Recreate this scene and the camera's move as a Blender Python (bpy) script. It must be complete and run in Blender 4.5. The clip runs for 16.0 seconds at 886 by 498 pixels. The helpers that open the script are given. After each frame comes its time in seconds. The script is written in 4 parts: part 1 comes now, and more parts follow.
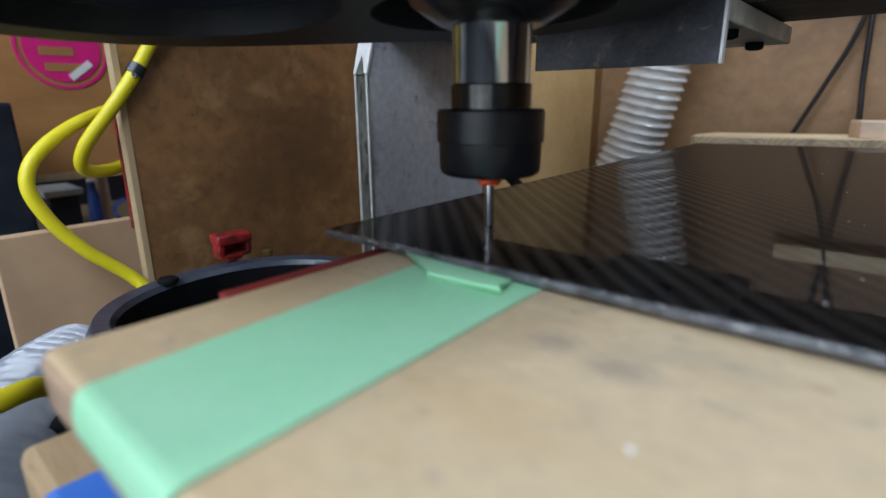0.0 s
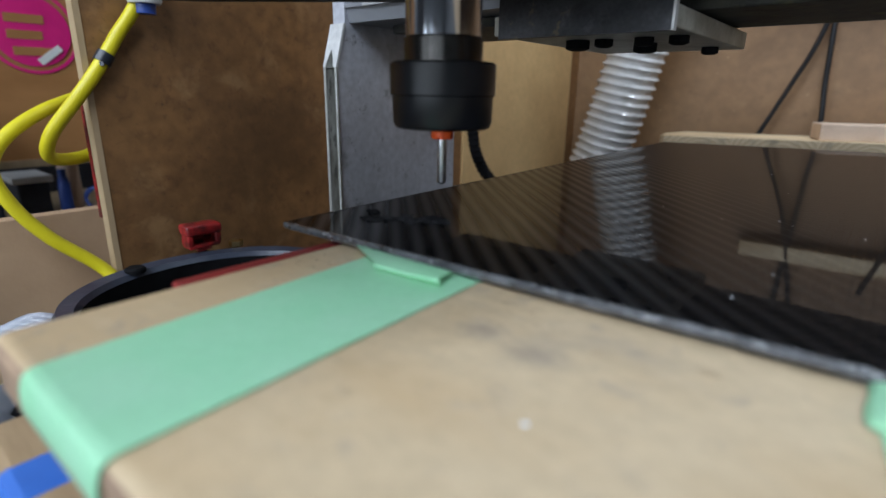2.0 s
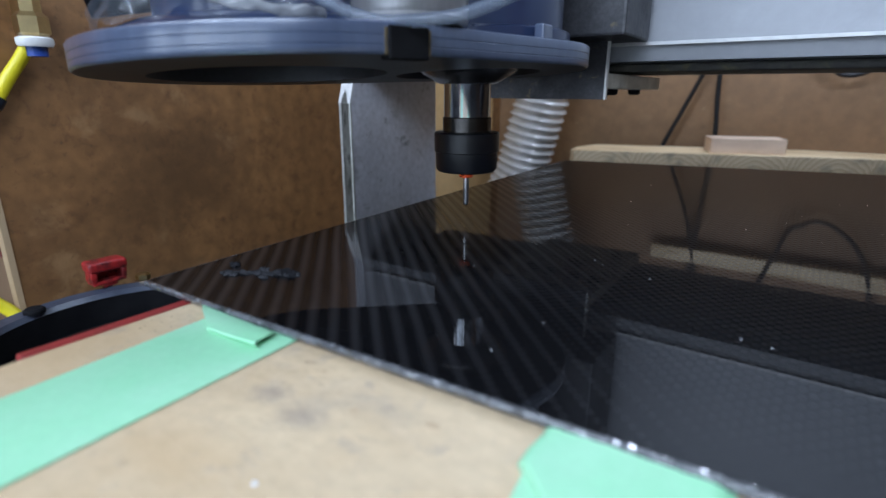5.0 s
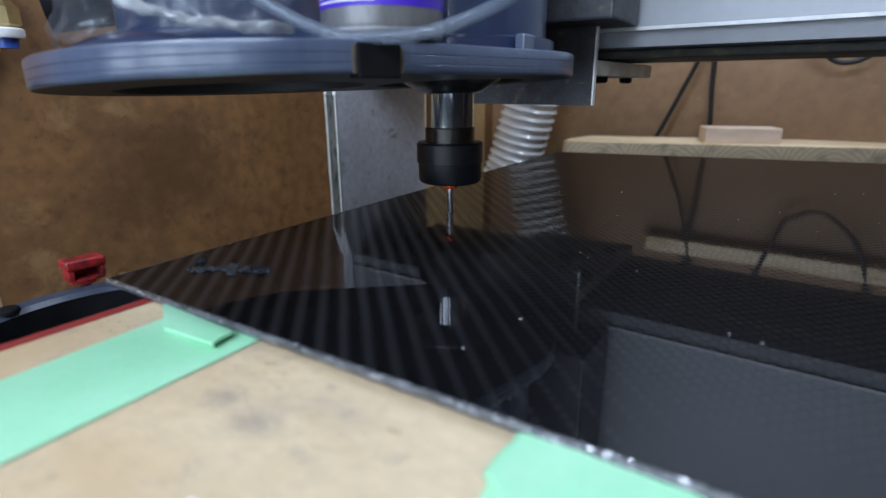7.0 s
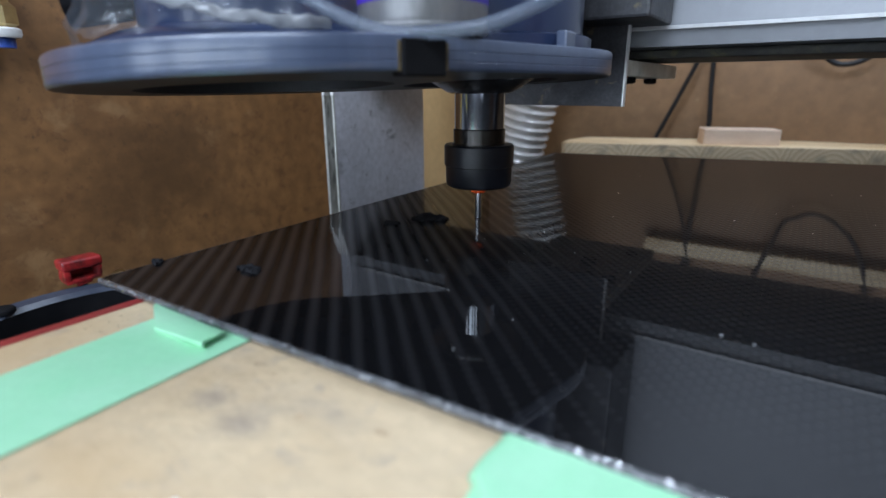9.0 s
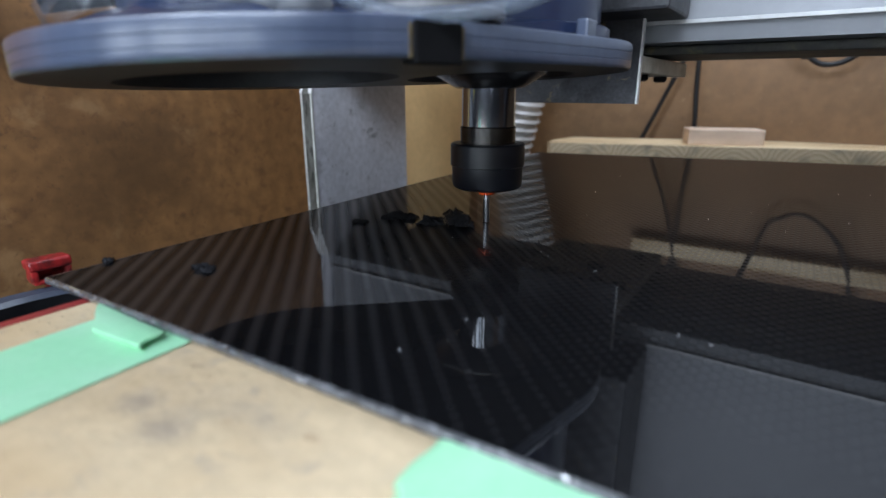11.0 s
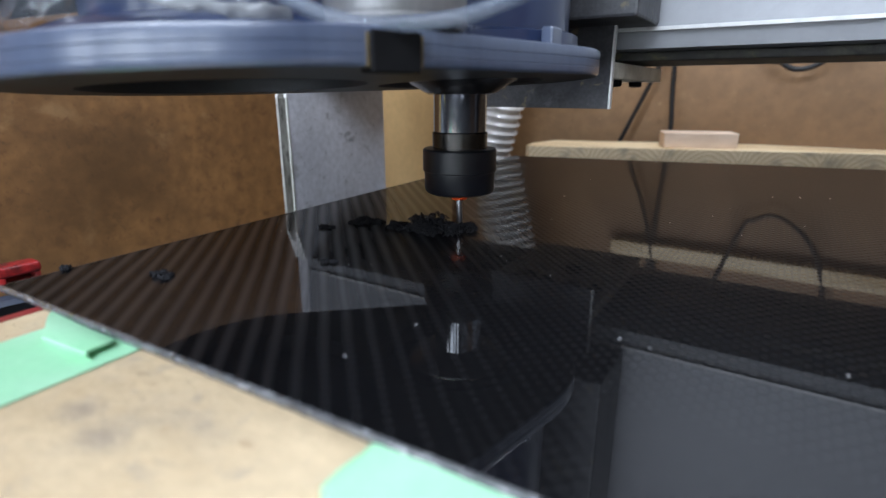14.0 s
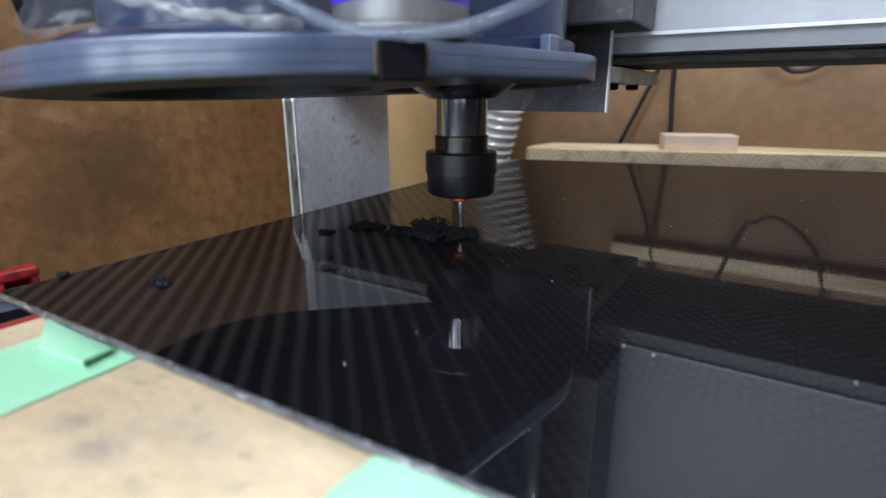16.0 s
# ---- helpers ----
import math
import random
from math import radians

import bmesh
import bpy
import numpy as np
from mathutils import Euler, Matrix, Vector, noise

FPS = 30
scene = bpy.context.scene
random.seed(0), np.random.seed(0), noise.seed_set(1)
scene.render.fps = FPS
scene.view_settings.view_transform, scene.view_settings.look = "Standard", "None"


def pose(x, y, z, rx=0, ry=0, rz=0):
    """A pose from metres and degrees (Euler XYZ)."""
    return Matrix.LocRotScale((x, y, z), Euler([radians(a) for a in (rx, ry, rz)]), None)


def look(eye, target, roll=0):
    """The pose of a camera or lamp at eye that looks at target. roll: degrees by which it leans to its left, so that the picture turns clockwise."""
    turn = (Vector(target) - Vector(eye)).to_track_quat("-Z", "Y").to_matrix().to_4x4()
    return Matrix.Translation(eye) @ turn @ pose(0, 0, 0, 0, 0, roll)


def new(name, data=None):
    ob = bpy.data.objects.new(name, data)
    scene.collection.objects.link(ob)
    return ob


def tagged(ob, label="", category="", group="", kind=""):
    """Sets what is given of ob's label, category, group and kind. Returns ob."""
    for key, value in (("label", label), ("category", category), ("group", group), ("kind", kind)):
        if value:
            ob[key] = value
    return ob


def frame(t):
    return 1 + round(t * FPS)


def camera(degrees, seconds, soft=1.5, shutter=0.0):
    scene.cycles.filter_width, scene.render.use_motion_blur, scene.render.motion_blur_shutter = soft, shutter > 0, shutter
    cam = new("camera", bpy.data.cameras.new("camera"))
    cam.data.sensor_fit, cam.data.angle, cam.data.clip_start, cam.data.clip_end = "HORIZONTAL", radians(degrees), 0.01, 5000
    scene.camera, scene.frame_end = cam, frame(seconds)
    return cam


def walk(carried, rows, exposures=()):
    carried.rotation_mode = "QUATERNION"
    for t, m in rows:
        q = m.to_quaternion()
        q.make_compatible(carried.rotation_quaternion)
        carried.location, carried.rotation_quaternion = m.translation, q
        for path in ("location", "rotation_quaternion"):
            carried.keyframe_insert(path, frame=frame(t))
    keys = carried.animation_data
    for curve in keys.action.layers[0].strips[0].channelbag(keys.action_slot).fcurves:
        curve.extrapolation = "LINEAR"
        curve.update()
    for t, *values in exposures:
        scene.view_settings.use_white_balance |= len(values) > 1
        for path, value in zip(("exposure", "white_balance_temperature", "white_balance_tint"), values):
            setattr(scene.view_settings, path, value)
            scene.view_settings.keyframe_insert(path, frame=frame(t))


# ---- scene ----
# ------------------------------------------------------------------ camera
cam = camera(80.2, 16.0)
PATH = [
    (0, 0.13829, -0.09939, 0.04028, 74.137, 0.347, 41.331),
    (0.5, 0.13993, -0.09931, 0.04045, 73.784, -0.357, 40.757),
    (1, 0.14707, -0.09772, 0.04317, 73.522, -0.838, 40.221),
    (1.5, 0.14874, -0.09990, 0.04149, 73.389, -0.816, 40.090),
    (2, 0.15002, -0.09861, 0.04267, 73.345, -0.887, 39.617),
    (2.5, 0.14997, -0.09869, 0.04418, 73.294, -0.862, 39.390),
    (3, 0.15820, -0.09421, 0.05454, 73.358, -0.734, 38.581),
    (3.5, 0.17393, -0.09024, 0.06313, 73.721, -0.697, 37.057),
    (4, 0.18807, -0.09056, 0.06897, 73.852, -0.672, 35.699),
    (6.5, 0.19405, -0.07769, 0.06263, 72.657, 0.178, 34.317),
    (7, 0.19416, -0.07584, 0.06348, 72.803, 0.302, 34.294),
    (7.5, 0.19378, -0.07421, 0.06254, 72.861, 0.247, 34.335),
    (8, 0.19361, -0.07448, 0.06269, 72.925, 0.268, 34.367),
    (8.5, 0.19477, -0.07488, 0.06343, 72.905, 0.215, 34.427),
    (11, 0.20328, -0.06372, 0.06069, 73.048, 0.027, 33.783),
    (11.5, 0.20762, -0.06261, 0.06070, 73.054, -0.024, 33.566),
    (12, 0.21076, -0.06111, 0.06259, 72.991, -0.071, 33.289),
    (12.5, 0.21420, -0.05929, 0.06264, 73.055, -0.077, 32.954),
    (13, 0.21539, -0.05871, 0.06247, 73.091, -0.045, 32.739),
    (13.5, 0.21549, -0.05826, 0.06366, 73.119, -0.051, 32.592),
    (14, 0.21362, -0.05931, 0.06256, 73.262, -0.012, 32.537),
    (14.5, 0.21179, -0.06159, 0.06302, 73.253, -0.055, 32.485),
    (15, 0.21045, -0.06165, 0.06454, 73.340, 0.024, 32.475),
    (15.5, 0.21034, -0.05909, 0.06446, 73.443, 0.058, 32.499),
    (16, 0.21228, -0.05802, 0.06318, 73.506, 0.120, 32.451),
]
EXPOSURES = [(0, -0.28, 6530, 10), (2, -0.34, 6500, 10), (3, -0.46, 6200, 12), (3.5, -0.40, 6080, 11), (4, -0.22, 5950, 12), (6.5, -0.07, 6080, 11), (8.5, -0.05, 6200, 11), (11, 0.08, 6450, 11), (12.5, 0.10, 6500, 12), (14, 0.33, 6620, 12), (16, 0.34, 6620, 12)]
walk(cam, [(t, pose(x, y, z, rx, ry, rz)) for t, x, y, z, rx, ry, rz in PATH], EXPOSURES)
cam.data.dof.use_dof = True
cam.data.dof.focus_distance = 0.27
cam.data.dof.aperture_fstop = 9.0

# ------------------------------------------------------------------ light
world = bpy.data.worlds.new("world")
scene.world = world
world.use_nodes = True
world.node_tree.nodes["Background"].inputs[0].default_value = (0.75, 0.86, 1.0, 1)
world.node_tree.nodes["Background"].inputs[1].default_value = 0.15


def area_lamp(name, at, target, size, size_y, watts, colour):
    d = bpy.data.lights.new(name, "AREA")
    d.shape, d.size, d.size_y, d.energy, d.color = "RECTANGLE", size, size_y, watts, colour
    ob = new(name, d)
    ob.matrix_world = look(at, target)
    return ob


COOL = (0.74, 0.85, 1.0)
area_lamp("room_light", (0.55, -1.0, 1.05), (0.1, 0.1, 0.0), 1.2, 0.6, 27, COOL)
area_lamp("room_light", (-0.35, -1.1, 1.05), (0.0, 0.1, 0.0), 1.2, 0.4, 19, COOL)
# Unseen fill lamp added below the enclosure's top to brighten the rear.
area_lamp("enclosure_fill", (0.2, 0.46, 0.56), (0.12, 0.5, 0.0), 0.6, 0.03, 3.9, COOL)


# ------------------------------------------------------------------ materials
def material(name, base, rough=0.5, metal=0.0, second=None, scale=40.0, detail=6.0, low=0.35, high=0.7,
             bump=0.0, bump_scale=300.0, coat=0.0, stretch=(1, 1, 1), spec=0.5, rough_var=0.0, grain=0.0, spots=(), coat_rough=0.05):
    """A surface with large stains between two colours, fine grain and relief."""
    m = bpy.data.materials.new(name)
    m.use_nodes = True
    nt = m.node_tree
    p = nt.nodes["Principled BSDF"]
    p.inputs["Roughness"].default_value = rough
    p.inputs["Coat Roughness"].default_value = coat_rough
    p.inputs["Metallic"].default_value = metal
    p.inputs["Specular IOR Level"].default_value = spec
    p.inputs["Coat Weight"].default_value = coat
    p.inputs["Base Color"].default_value = (*base, 1)
    co = nt.nodes.new("ShaderNodeTexCoord")
    mp = nt.nodes.new("ShaderNodeMapping")
    mp.inputs["Scale"].default_value = stretch
    nt.links.new(co.outputs["Object"], mp.inputs["Vector"])
    src = mp.outputs["Vector"]
    if second:
        n = nt.nodes.new("ShaderNodeTexNoise")
        n.inputs["Scale"].default_value, n.inputs["Detail"].default_value = scale, detail
        n.inputs["Roughness"].default_value = 0.6
        nt.links.new(src, n.inputs["Vector"])
        ramp = nt.nodes.new("ShaderNodeMapRange")
        ramp.inputs["From Min"].default_value, ramp.inputs["From Max"].default_value = low, high
        nt.links.new(n.outputs["Fac"], ramp.inputs["Value"])
        mix = nt.nodes.new("ShaderNodeMix")
        mix.data_type = "RGBA"
        mix.inputs[6].default_value, mix.inputs[7].default_value = (*base, 1), (*second, 1)
        nt.links.new(ramp.outputs["Result"], mix.inputs[0])
        out = mix.outputs[2]
        if grain:
            g = nt.nodes.new("ShaderNodeTexNoise")
            g.inputs["Scale"].default_value, g.inputs["Detail"].default_value = scale * 14, 3
            nt.links.new(src, g.inputs["Vector"])
            gr = nt.nodes.new("ShaderNodeMapRange")
            gr.inputs["To Min"].default_value, gr.inputs["To Max"].default_value = 1 - grain, 1 + grain
            nt.links.new(g.outputs["Fac"], gr.inputs["Value"])
            mul = nt.nodes.new("ShaderNodeVectorMath")
            mul.operation = "SCALE"
            nt.links.new(out, mul.inputs[0])
            nt.links.new(gr.outputs["Result"], mul.inputs["Scale"])
            out = mul.outputs["Vector"]
        for colour, sc, lo, hi, strength in spots:
            v = nt.nodes.new("ShaderNodeTexNoise")
            v.inputs["Scale"].default_value, v.inputs["Detail"].default_value, v.inputs["Roughness"].default_value = sc, 5, 0.62
            v.inputs["Distortion"].default_value = 0.4
            nt.links.new(src, v.inputs["Vector"])
            vr = nt.nodes.new("ShaderNodeMapRange")
            vr.interpolation_type = "SMOOTHSTEP"
            vr.inputs["From Min"].default_value, vr.inputs["From Max"].default_value = lo, hi
            vr.inputs["To Max"].default_value = strength
            nt.links.new(v.outputs["Fac"], vr.inputs["Value"])
            sm = nt.nodes.new("ShaderNodeMix")
            sm.data_type = "RGBA"
            sm.inputs[7].default_value = (*colour, 1)
            nt.links.new(vr.outputs["Result"], sm.inputs[0])
            nt.links.new(out, sm.inputs[6])
            out = sm.outputs[2]
        nt.links.new(out, p.inputs["Base Color"])
        if rough_var:
            rr = nt.nodes.new("ShaderNodeMapRange")
            rr.inputs["To Min"].default_value, rr.inputs["To Max"].default_value = rough - rough_var, rough + rough_var
            nt.links.new(n.outputs["Fac"], rr.inputs["Value"])
            nt.links.new(rr.outputs["Result"], p.inputs["Roughness"])
    if bump:
        b = nt.nodes.new("ShaderNodeTexNoise")
        b.inputs["Scale"].default_value, b.inputs["Detail"].default_value = bump_scale, 4
        nt.links.new(src, b.inputs["Vector"])
        bn = nt.nodes.new("ShaderNodeBump")
        bn.inputs["Strength"].default_value, bn.inputs["Distance"].default_value = bump, 0.001
        nt.links.new(b.outputs["Fac"], bn.inputs["Height"])
        nt.links.new(bn.outputs["Normal"], p.inputs["Normal"])
    return m


def glow(name, colour, strength):
    m = bpy.data.materials.new(name)
    m.use_nodes = True
    p = m.node_tree.nodes["Principled BSDF"]
    p.inputs["Base Color"].default_value = (*colour, 1)
    p.inputs["Emission Color"].default_value = (*colour, 1)
    p.inputs["Emission Strength"].default_value = strength
    return m


def oval_patch(m, at, radii, colour, strength):
    """A soft oval patch of colour, such as a stain, broken up by noise."""
    nt = m.node_tree
    p = nt.nodes["Principled BSDF"]
    src = p.inputs["Base Color"].links[0].from_socket
    co = nt.nodes.new("ShaderNodeTexCoord")
    mp = nt.nodes.new("ShaderNodeMapping")
    mp.inputs["Scale"].default_value = [1 / r for r in radii]
    mp.inputs["Location"].default_value = [-a / r for a, r in zip(at, radii)]
    nt.links.new(co.outputs["Object"], mp.inputs["Vector"])
    no = nt.nodes.new("ShaderNodeTexNoise")
    no.inputs["Scale"].default_value, no.inputs["Detail"].default_value, no.inputs["Roughness"].default_value = 2.2, 8, 0.65
    nt.links.new(mp.outputs["Vector"], no.inputs["Vector"])
    ln = nt.nodes.new("ShaderNodeVectorMath")
    ln.operation = "LENGTH"
    nt.links.new(mp.outputs["Vector"], ln.inputs[0])
    ad = nt.nodes.new("ShaderNodeMath")
    ad.operation = "MULTIPLY_ADD"
    ad.inputs[1].default_value = 1.5
    nt.links.new(no.outputs["Fac"], ad.inputs[0])
    nt.links.new(ln.outputs["Value"], ad.inputs[2])
    r = nt.nodes.new("ShaderNodeMapRange")
    r.interpolation_type = "SMOOTHSTEP"
    r.inputs["From Min"].default_value, r.inputs["From Max"].default_value = 0.75, 1.9
    r.inputs["To Min"].default_value, r.inputs["To Max"].default_value = strength, 0.0
    nt.links.new(ad.outputs[0], r.inputs["Value"])
    mix = nt.nodes.new("ShaderNodeMix")
    mix.data_type = "RGBA"
    mix.inputs[7].default_value = (*colour, 1)
    nt.links.new(r.outputs["Result"], mix.inputs[0])
    nt.links.new(src, mix.inputs[6])
    nt.links.new(mix.outputs[2], p.inputs["Base Color"])


def clear_plastic(name, tint, rough=0.15, alpha=0.35):
    """A thin, milky, see-through plastic skin."""
    m = bpy.data.materials.new(name)
    m.use_nodes = True
    p = m.node_tree.nodes["Principled BSDF"]
    p.inputs["Base Color"].default_value = (*tint, 1)
    p.inputs["Roughness"].default_value = rough
    p.inputs["Alpha"].default_value = alpha
    p.inputs["Coat Weight"].default_value = 0.4
    return m


def carbon_weave():
    """Glossy lacquer over a twill: diagonal bands, with a tow pattern in each."""
    m = bpy.data.materials.new("carbon_weave")
    m.use_nodes = True
    nt = m.node_tree
    p = nt.nodes["Principled BSDF"]
    co = nt.nodes.new("ShaderNodeTexCoord")
    warp = nt.nodes.new("ShaderNodeTexNoise")
    warp.inputs["Scale"].default_value, warp.inputs["Detail"].default_value = 22, 2
    nt.links.new(co.outputs["Object"], warp.inputs["Vector"])
    wm = nt.nodes.new("ShaderNodeVectorMath")
    wm.operation = "MULTIPLY_ADD"
    wm.inputs[1].default_value = (0.0022, 0.0022, 0.0)
    nt.links.new(warp.outputs["Color"], wm.inputs[0])
    nt.links.new(co.outputs["Object"], wm.inputs[2])
    sep = nt.nodes.new("ShaderNodeSeparateXYZ")
    nt.links.new(wm.outputs["Vector"], sep.inputs[0])

    def node(op, a, b):
        n = nt.nodes.new("ShaderNodeMath")
        n.operation = op
        for i, v in enumerate((a, b)):
            if isinstance(v, (int, float)):
                n.inputs[i].default_value = v
            elif v is not None:
                nt.links.new(v, n.inputs[i])
        return n.outputs[0]

    diag = node("ADD", sep.outputs[0], sep.outputs[1])
    band = node("SINE", node("MULTIPLY", diag, 2 * math.pi / 0.0088), None)
    tx = node("SINE", node("MULTIPLY", sep.outputs[0], 2 * math.pi / 0.0044), None)
    ty = node("SINE", node("MULTIPLY", sep.outputs[1], 2 * math.pi / 0.0044), None)
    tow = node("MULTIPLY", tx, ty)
    # Bands fade to darker dots by position, painting a sheen that depends on view.
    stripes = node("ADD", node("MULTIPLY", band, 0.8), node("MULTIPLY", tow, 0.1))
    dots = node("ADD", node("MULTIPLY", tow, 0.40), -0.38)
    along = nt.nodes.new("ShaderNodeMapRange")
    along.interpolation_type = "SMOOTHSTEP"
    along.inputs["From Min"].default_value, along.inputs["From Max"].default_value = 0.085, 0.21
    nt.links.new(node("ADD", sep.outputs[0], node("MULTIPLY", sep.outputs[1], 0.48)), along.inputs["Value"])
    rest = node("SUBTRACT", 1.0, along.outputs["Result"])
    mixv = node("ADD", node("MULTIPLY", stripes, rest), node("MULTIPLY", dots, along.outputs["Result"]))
    rng = nt.nodes.new("ShaderNodeMapRange")
    rng.inputs["From Min"].default_value, rng.inputs["From Max"].default_value = -0.9, 0.9
    nt.links.new(mixv, rng.inputs["Value"])
    tone = node("POWER", rng.outputs["Result"], 2.0)
    # Lighter bands carry some of the tows' sheen as base colour.
    mix = nt.nodes.new("ShaderNodeMix")
    mix.data_type = "RGBA"
    mix.inputs[6].default_value, mix.inputs[7].default_value = (0.0032, 0.0032, 0.0037, 1), (0.012, 0.012, 0.0135, 1)
    nt.links.new(tone, mix.inputs[0])
    nt.links.new(mix.outputs[2], p.inputs["Base Color"])
    p.inputs["Roughness"].default_value = 0.40
    sp = nt.nodes.new("ShaderNodeMapRange")
    sp.inputs["To Min"].default_value, sp.inputs["To Max"].default_value = 0.01, 0.21
    nt.links.new(tone, sp.inputs["Value"])
    nt.links.new(sp.outputs["Result"], p.inputs["Specular IOR Level"])
    p.inputs["Coat Weight"].default_value = 0.36
    p.inputs["Coat IOR"].default_value = 2.3
    smear = nt.nodes.new("ShaderNodeTexNoise")
    smear.inputs["Scale"].default_value, smear.inputs["Detail"].default_value = 30, 5
    nt.links.new(co.outputs["Object"], smear.inputs["Vector"])
    cr = nt.nodes.new("ShaderNodeMapRange")
    cr.inputs["To Min"].default_value, cr.inputs["To Max"].default_value = 0.0, 0.045
    nt.links.new(smear.outputs["Fac"], cr.inputs["Value"])
    nt.links.new(cr.outputs["Result"], p.inputs["Coat Roughness"])
    bn = nt.nodes.new("ShaderNodeBump")
    bn.inputs["Strength"].default_value, bn.inputs["Distance"].default_value = 0.02, 0.001
    nt.links.new(rng.outputs["Result"], bn.inputs["Height"])
    nt.links.new(bn.outputs["Normal"], p.inputs["Normal"])
    return m


MDF = material("brown_hardboard", (0.25, 0.122, 0.043), 0.5, second=(0.15, 0.073, 0.028), scale=6, detail=8, low=0.35, high=0.75, bump=0.2, grain=0.5, spots=(((0.095, 0.050, 0.022), 4.5, 0.50, 0.72, 0.7), ((0.090, 0.040, 0.016), 75, 0.52, 0.74, 0.6), ((0.33, 0.19, 0.085), 30, 0.56, 0.74, 0.6), ((0.09, 0.036, 0.016), 130, 0.56, 0.74, 0.55), ((0.07, 0.04, 0.02), 240, 0.60, 0.72, 0.5)))
# Darker oval patch in the middle of the side panel.
oval_patch(MDF, (-0.249, 0.155, -0.012), (0.02, 0.08, 0.062), (0.062, 0.031, 0.012), 0.62)
MDF_BACK = material("back_hardboard", (0.245, 0.138, 0.064), 0.55, second=(0.18, 0.10, 0.045), scale=6, detail=8, low=0.35, high=0.75, bump=0.12, grain=0.25, spots=(((0.15, 0.082, 0.038), 9, 0.54, 0.76, 0.6), ((0.13, 0.068, 0.03), 60, 0.60, 0.76, 0.5), ((0.36, 0.22, 0.11), 25, 0.58, 0.78, 0.4), ((0.42, 0.28, 0.15), 160, 0.66, 0.74, 0.5)))
PALE_BOARD = material("pale_hardboard", (0.66, 0.44, 0.20), 0.6, second=(0.52, 0.33, 0.145), scale=10, bump=0.1, grain=0.15)
PLY_EDGE = material("raw_wood_edge", (0.47, 0.35, 0.21), 0.7, second=(0.35, 0.24, 0.13), scale=60, stretch=(1, 1, 0.1))
BED_WOOD = material("bed_wood", (0.60, 0.47, 0.305), 0.6, second=(0.49, 0.365, 0.22), scale=20, detail=9, low=0.3, high=0.75, bump=0.25, bump_scale=450, grain=0.2, stretch=(0.8, 1, 1), spots=(((0.50, 0.345, 0.185), 9, 0.46, 0.66, 0.7), ((0.30, 0.26, 0.21), 16, 0.58, 0.80, 0.5), ((0.66, 0.55, 0.41), 40, 0.55, 0.74, 0.35), ((0.3, 0.25, 0.2), 110, 0.56, 0.72, 0.45), ((0.22, 0.155, 0.10), 75, 0.66, 0.76, 0.5)))
for at, radii, strength in (((0.0946, -0.0182, -0.0034), (0.0075, 0.0055, 0.02), 0.6), ((0.1078, -0.0206, -0.0034), (0.0085, 0.005, 0.02), 0.6), ((0.062, -0.005, -0.0034), (0.03, 0.012, 0.02), 0.35)):
    oval_patch(BED_WOOD, at, radii, (0.24, 0.20, 0.165), strength)
BED_SIDE = material("bed_side", (0.46, 0.31, 0.2), 0.75, second=(0.16, 0.1, 0.07), scale=30, stretch=(0.6, 1, 4), bump=0.3)
STAIN = material("wood_stain", (0.42, 0.30, 0.18), 0.7, second=(0.52, 0.40, 0.26), scale=90)
PINE = material("pine", (0.80, 0.63, 0.40), 0.5, second=(0.50, 0.34, 0.16), scale=16, stretch=(0.4, 3.0, 3.0), low=0.44, high=0.60, bump=0.12, grain=0.1, spots=(((0.86, 0.72, 0.50), 30, 0.55, 0.7, 0.5),))
OLD_PINE = material("old_pine", (0.42, 0.29, 0.16), 0.7, second=(0.24, 0.15, 0.08), scale=30, stretch=(0.3, 2, 2), bump=0.2, spots=(((0.08, 0.05, 0.03), 60, 0.58, 0.7, 0.7),))
PINE_PALE = material("pale_wood", (0.74, 0.57, 0.44), 0.6, second=(0.62, 0.46, 0.34), scale=40, stretch=(0.4, 2, 2), grain=0.1)
ORANGE_PLY = material("orange_plywood", (0.42, 0.2, 0.07), 0.5, second=(0.33, 0.15, 0.05), scale=12, stretch=(1, 1, 3))
CARTON = material("raw_board", (0.5, 0.33, 0.2), 0.75, second=(0.42, 0.27, 0.16), scale=20, bump=0.15)
TAPE = material("green_tape", (0.285, 0.63, 0.37), 0.5, second=(0.36, 0.66, 0.44), scale=34, bump=0.12, bump_scale=900, grain=0.06)
BLUE_TAPE = material("blue_tape", (0.03, 0.13, 0.5), 0.5, second=(0.05, 0.18, 0.6), scale=30)
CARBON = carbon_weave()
# Pale flecks paint glints of the cut fibres into the colour.
CARBON_EDGE = material("cut_edge", (0.050, 0.052, 0.057), 0.16, second=(0.14, 0.145, 0.155), scale=160, low=0.40, high=0.7, stretch=(0.6, 1, 2), bump=1.0, bump_scale=620, coat=1.0, coat_rough=0.04, spots=(((0.38, 0.385, 0.40), 420, 0.59, 0.66, 0.7), ((0.012, 0.012, 0.014), 300, 0.56, 0.66, 0.7)))
DUST = material("carbon_dust", (0.008, 0.008, 0.0095), 0.95, second=(0.022, 0.022, 0.025), scale=500, spec=0.2)
FINE_DUST = material("fine_carbon_dust", (0.016, 0.016, 0.018), 0.9, second=(0.05, 0.05, 0.054), scale=400, spec=0.2)
SPECK = material("pale_speck", (0.7, 0.72, 0.74), 0.5)
